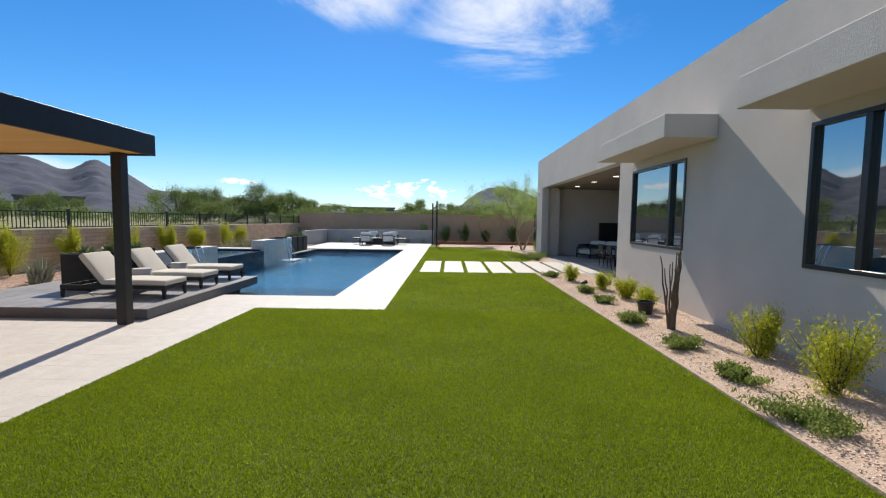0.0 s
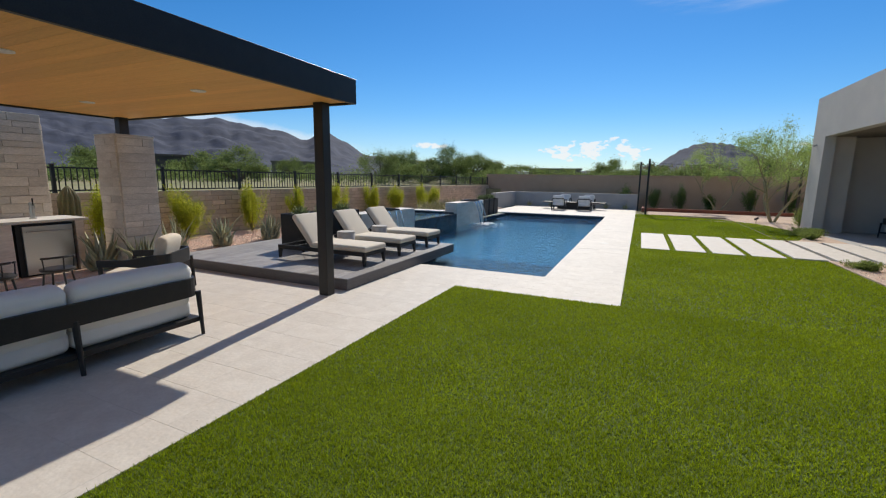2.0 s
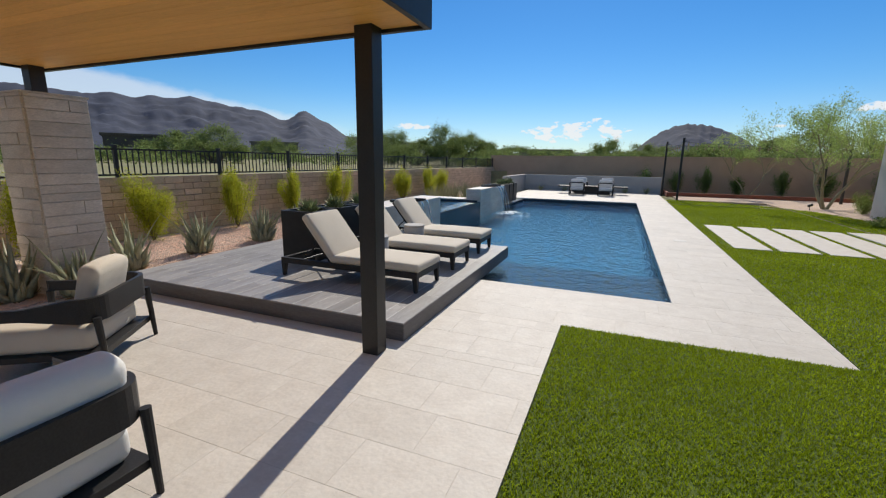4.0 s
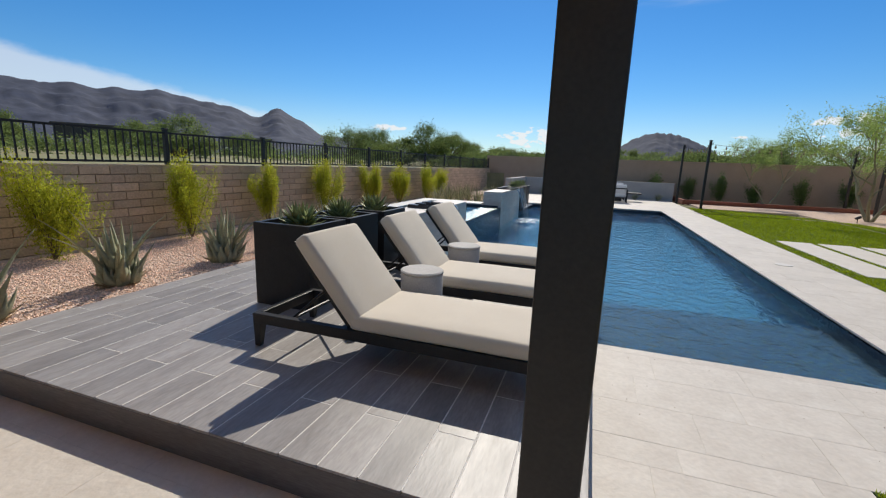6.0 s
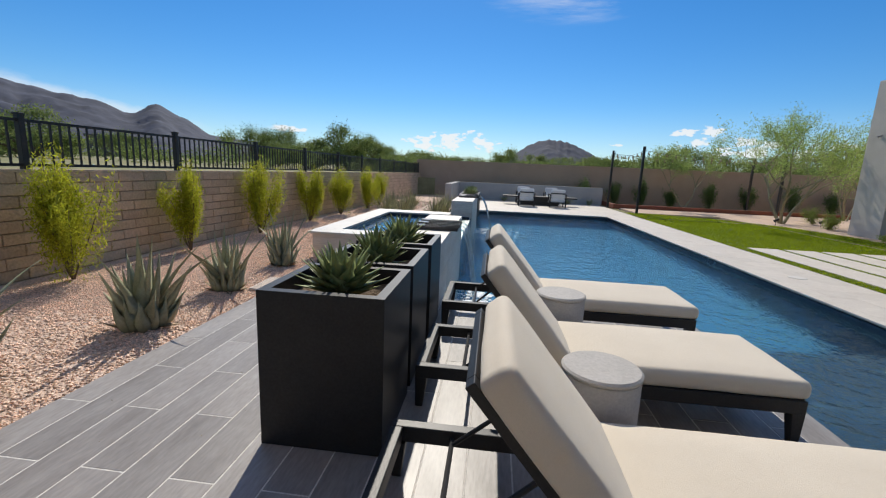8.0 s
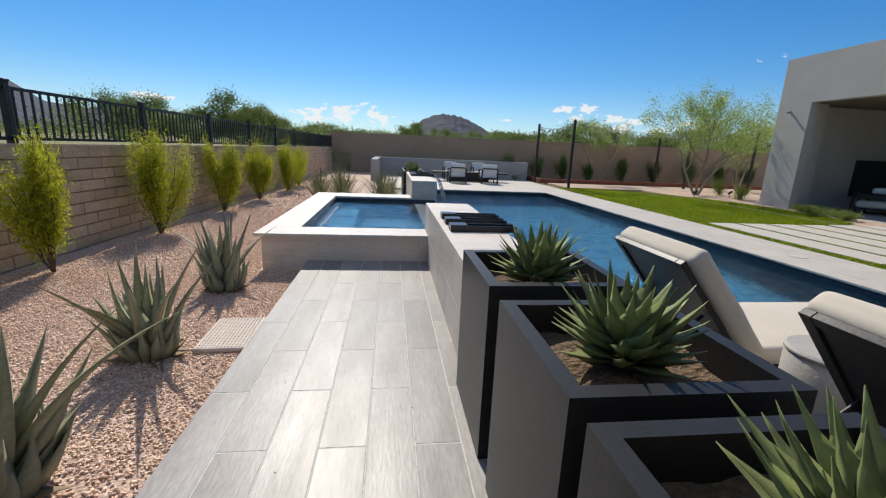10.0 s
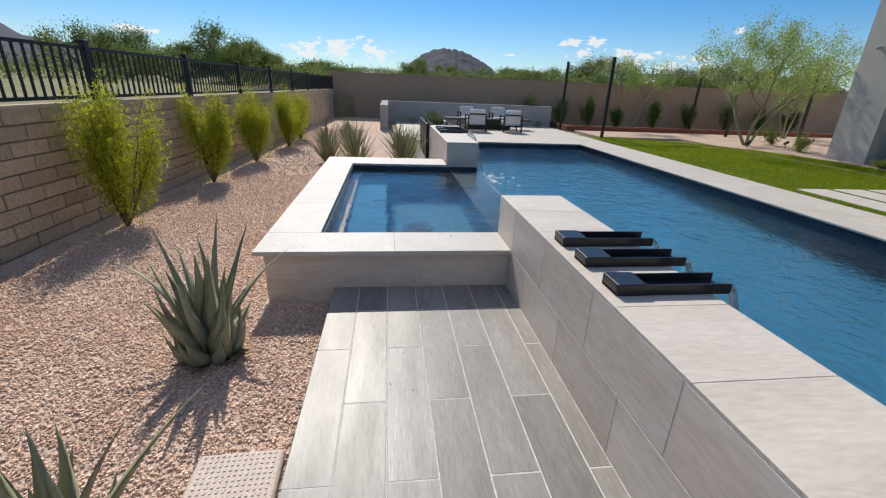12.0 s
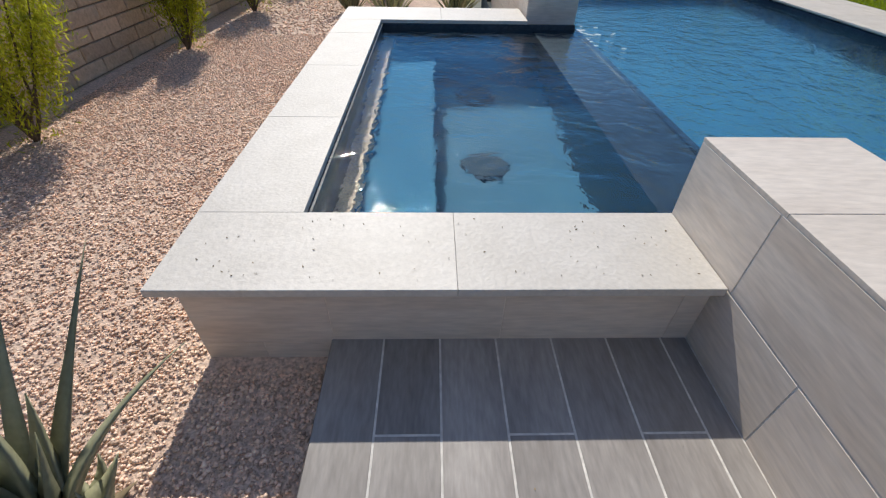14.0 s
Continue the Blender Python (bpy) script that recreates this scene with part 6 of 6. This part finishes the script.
# gravel stones
def pebbles(zones):
    base = np.array([(1, 0, 0), (-1, 0, 0), (0, 1, 0), (0, -1, 0), (0, 0, 1), (0, 0, -1)], float)
    tri = np.array([(0, 2, 4), (2, 1, 4), (1, 3, 4), (3, 0, 4), (2, 0, 5), (1, 2, 5), (3, 1, 5), (0, 3, 5)])
    V, F, o = [], [], 0
    for x0, x1, y0, y1, z, density, size in zones:
        n = int((x1 - x0) * (y1 - y0) * density)
        c = np.stack([rng.uniform(x0, x1, n), rng.uniform(y0, y1, n), np.full(n, z) + rng.uniform(-0.004, 0.004, n)], 1)
        s = size * rng.uniform(0.45, 1.25, (n, 1, 1)) * rng.uniform(0.6, 1.2, (n, 6, 1))
        q = rng.normal(size=(n, 4))
        q /= np.linalg.norm(q, axis=1)[:, None]
        w, x, y, zq = q.T
        R = np.stack([np.stack([1 - 2 * (y * y + zq * zq), 2 * (x * y - zq * w), 2 * (x * zq + y * w)], 1), np.stack([2 * (x * y + zq * w), 1 - 2 * (x * x + zq * zq), 2 * (y * zq - x * w)], 1), np.stack([2 * (x * zq - y * w), 2 * (y * zq + x * w), 1 - 2 * (x * x + y * y)], 1)], 1)
        p = np.einsum("nij,kj->nki", R, base) * s
        p[:, :, 2] *= 0.5
        V.append((p + c[:, None, :]).reshape(-1, 3))
        F.append((tri[None] + (np.arange(n) * 6)[:, None, None]).reshape(-1, 3) + o)
        o += n * 6
    return np.concatenate(V), np.concatenate(F)


v, f = pebbles([(-11.7, X_PLAT_W - 0.03, 10.5, 13.38, 0.08, 6800, 0.0092), (-11.6, -9.6, 13.38, 18, 0.08, 4600, 0.010), (-11.8, X_PLAT_W - 0.03, 7.6, 10.5, 0.08, 2600, 0.013), (-11.4, -9.5, 18, 26, 0.08, 700, 0.02), (2.7, 4.25, 2.5, 14.0, 0.033, 700, 0.013)])
tagged(np_mesh("gravel", v, f, M_PEBBLE), "loose pink and tan crushed granite stones", "gravel", kind="stuff")

# dry leaf bits and grit on stone and tile
n = 260
zone = rng.integers(0, 4, n)
lim = np.array([(-9.0, -3.8, 3.0, 7.3, 0.004), (-5.0, -1.4, 8.5, 9.7, 0.004), (-9.05, -7.9, 8.0, 13.3, PLAT + 0.003), (-9.6, -7.9, 13.42, 13.76, 0.478)])[zone]
c = np.stack([rng.uniform(lim[:, 0], lim[:, 1]), rng.uniform(lim[:, 2], lim[:, 3]), lim[:, 4]], 1)
lit = quad_leaves("leaf_litter", c, 0.009, 0.5, M_AGAVE_DRY, None, 8)
tagged(lit, "scattered bits of dry leaf on the paving", "leaf litter", kind="stuff")
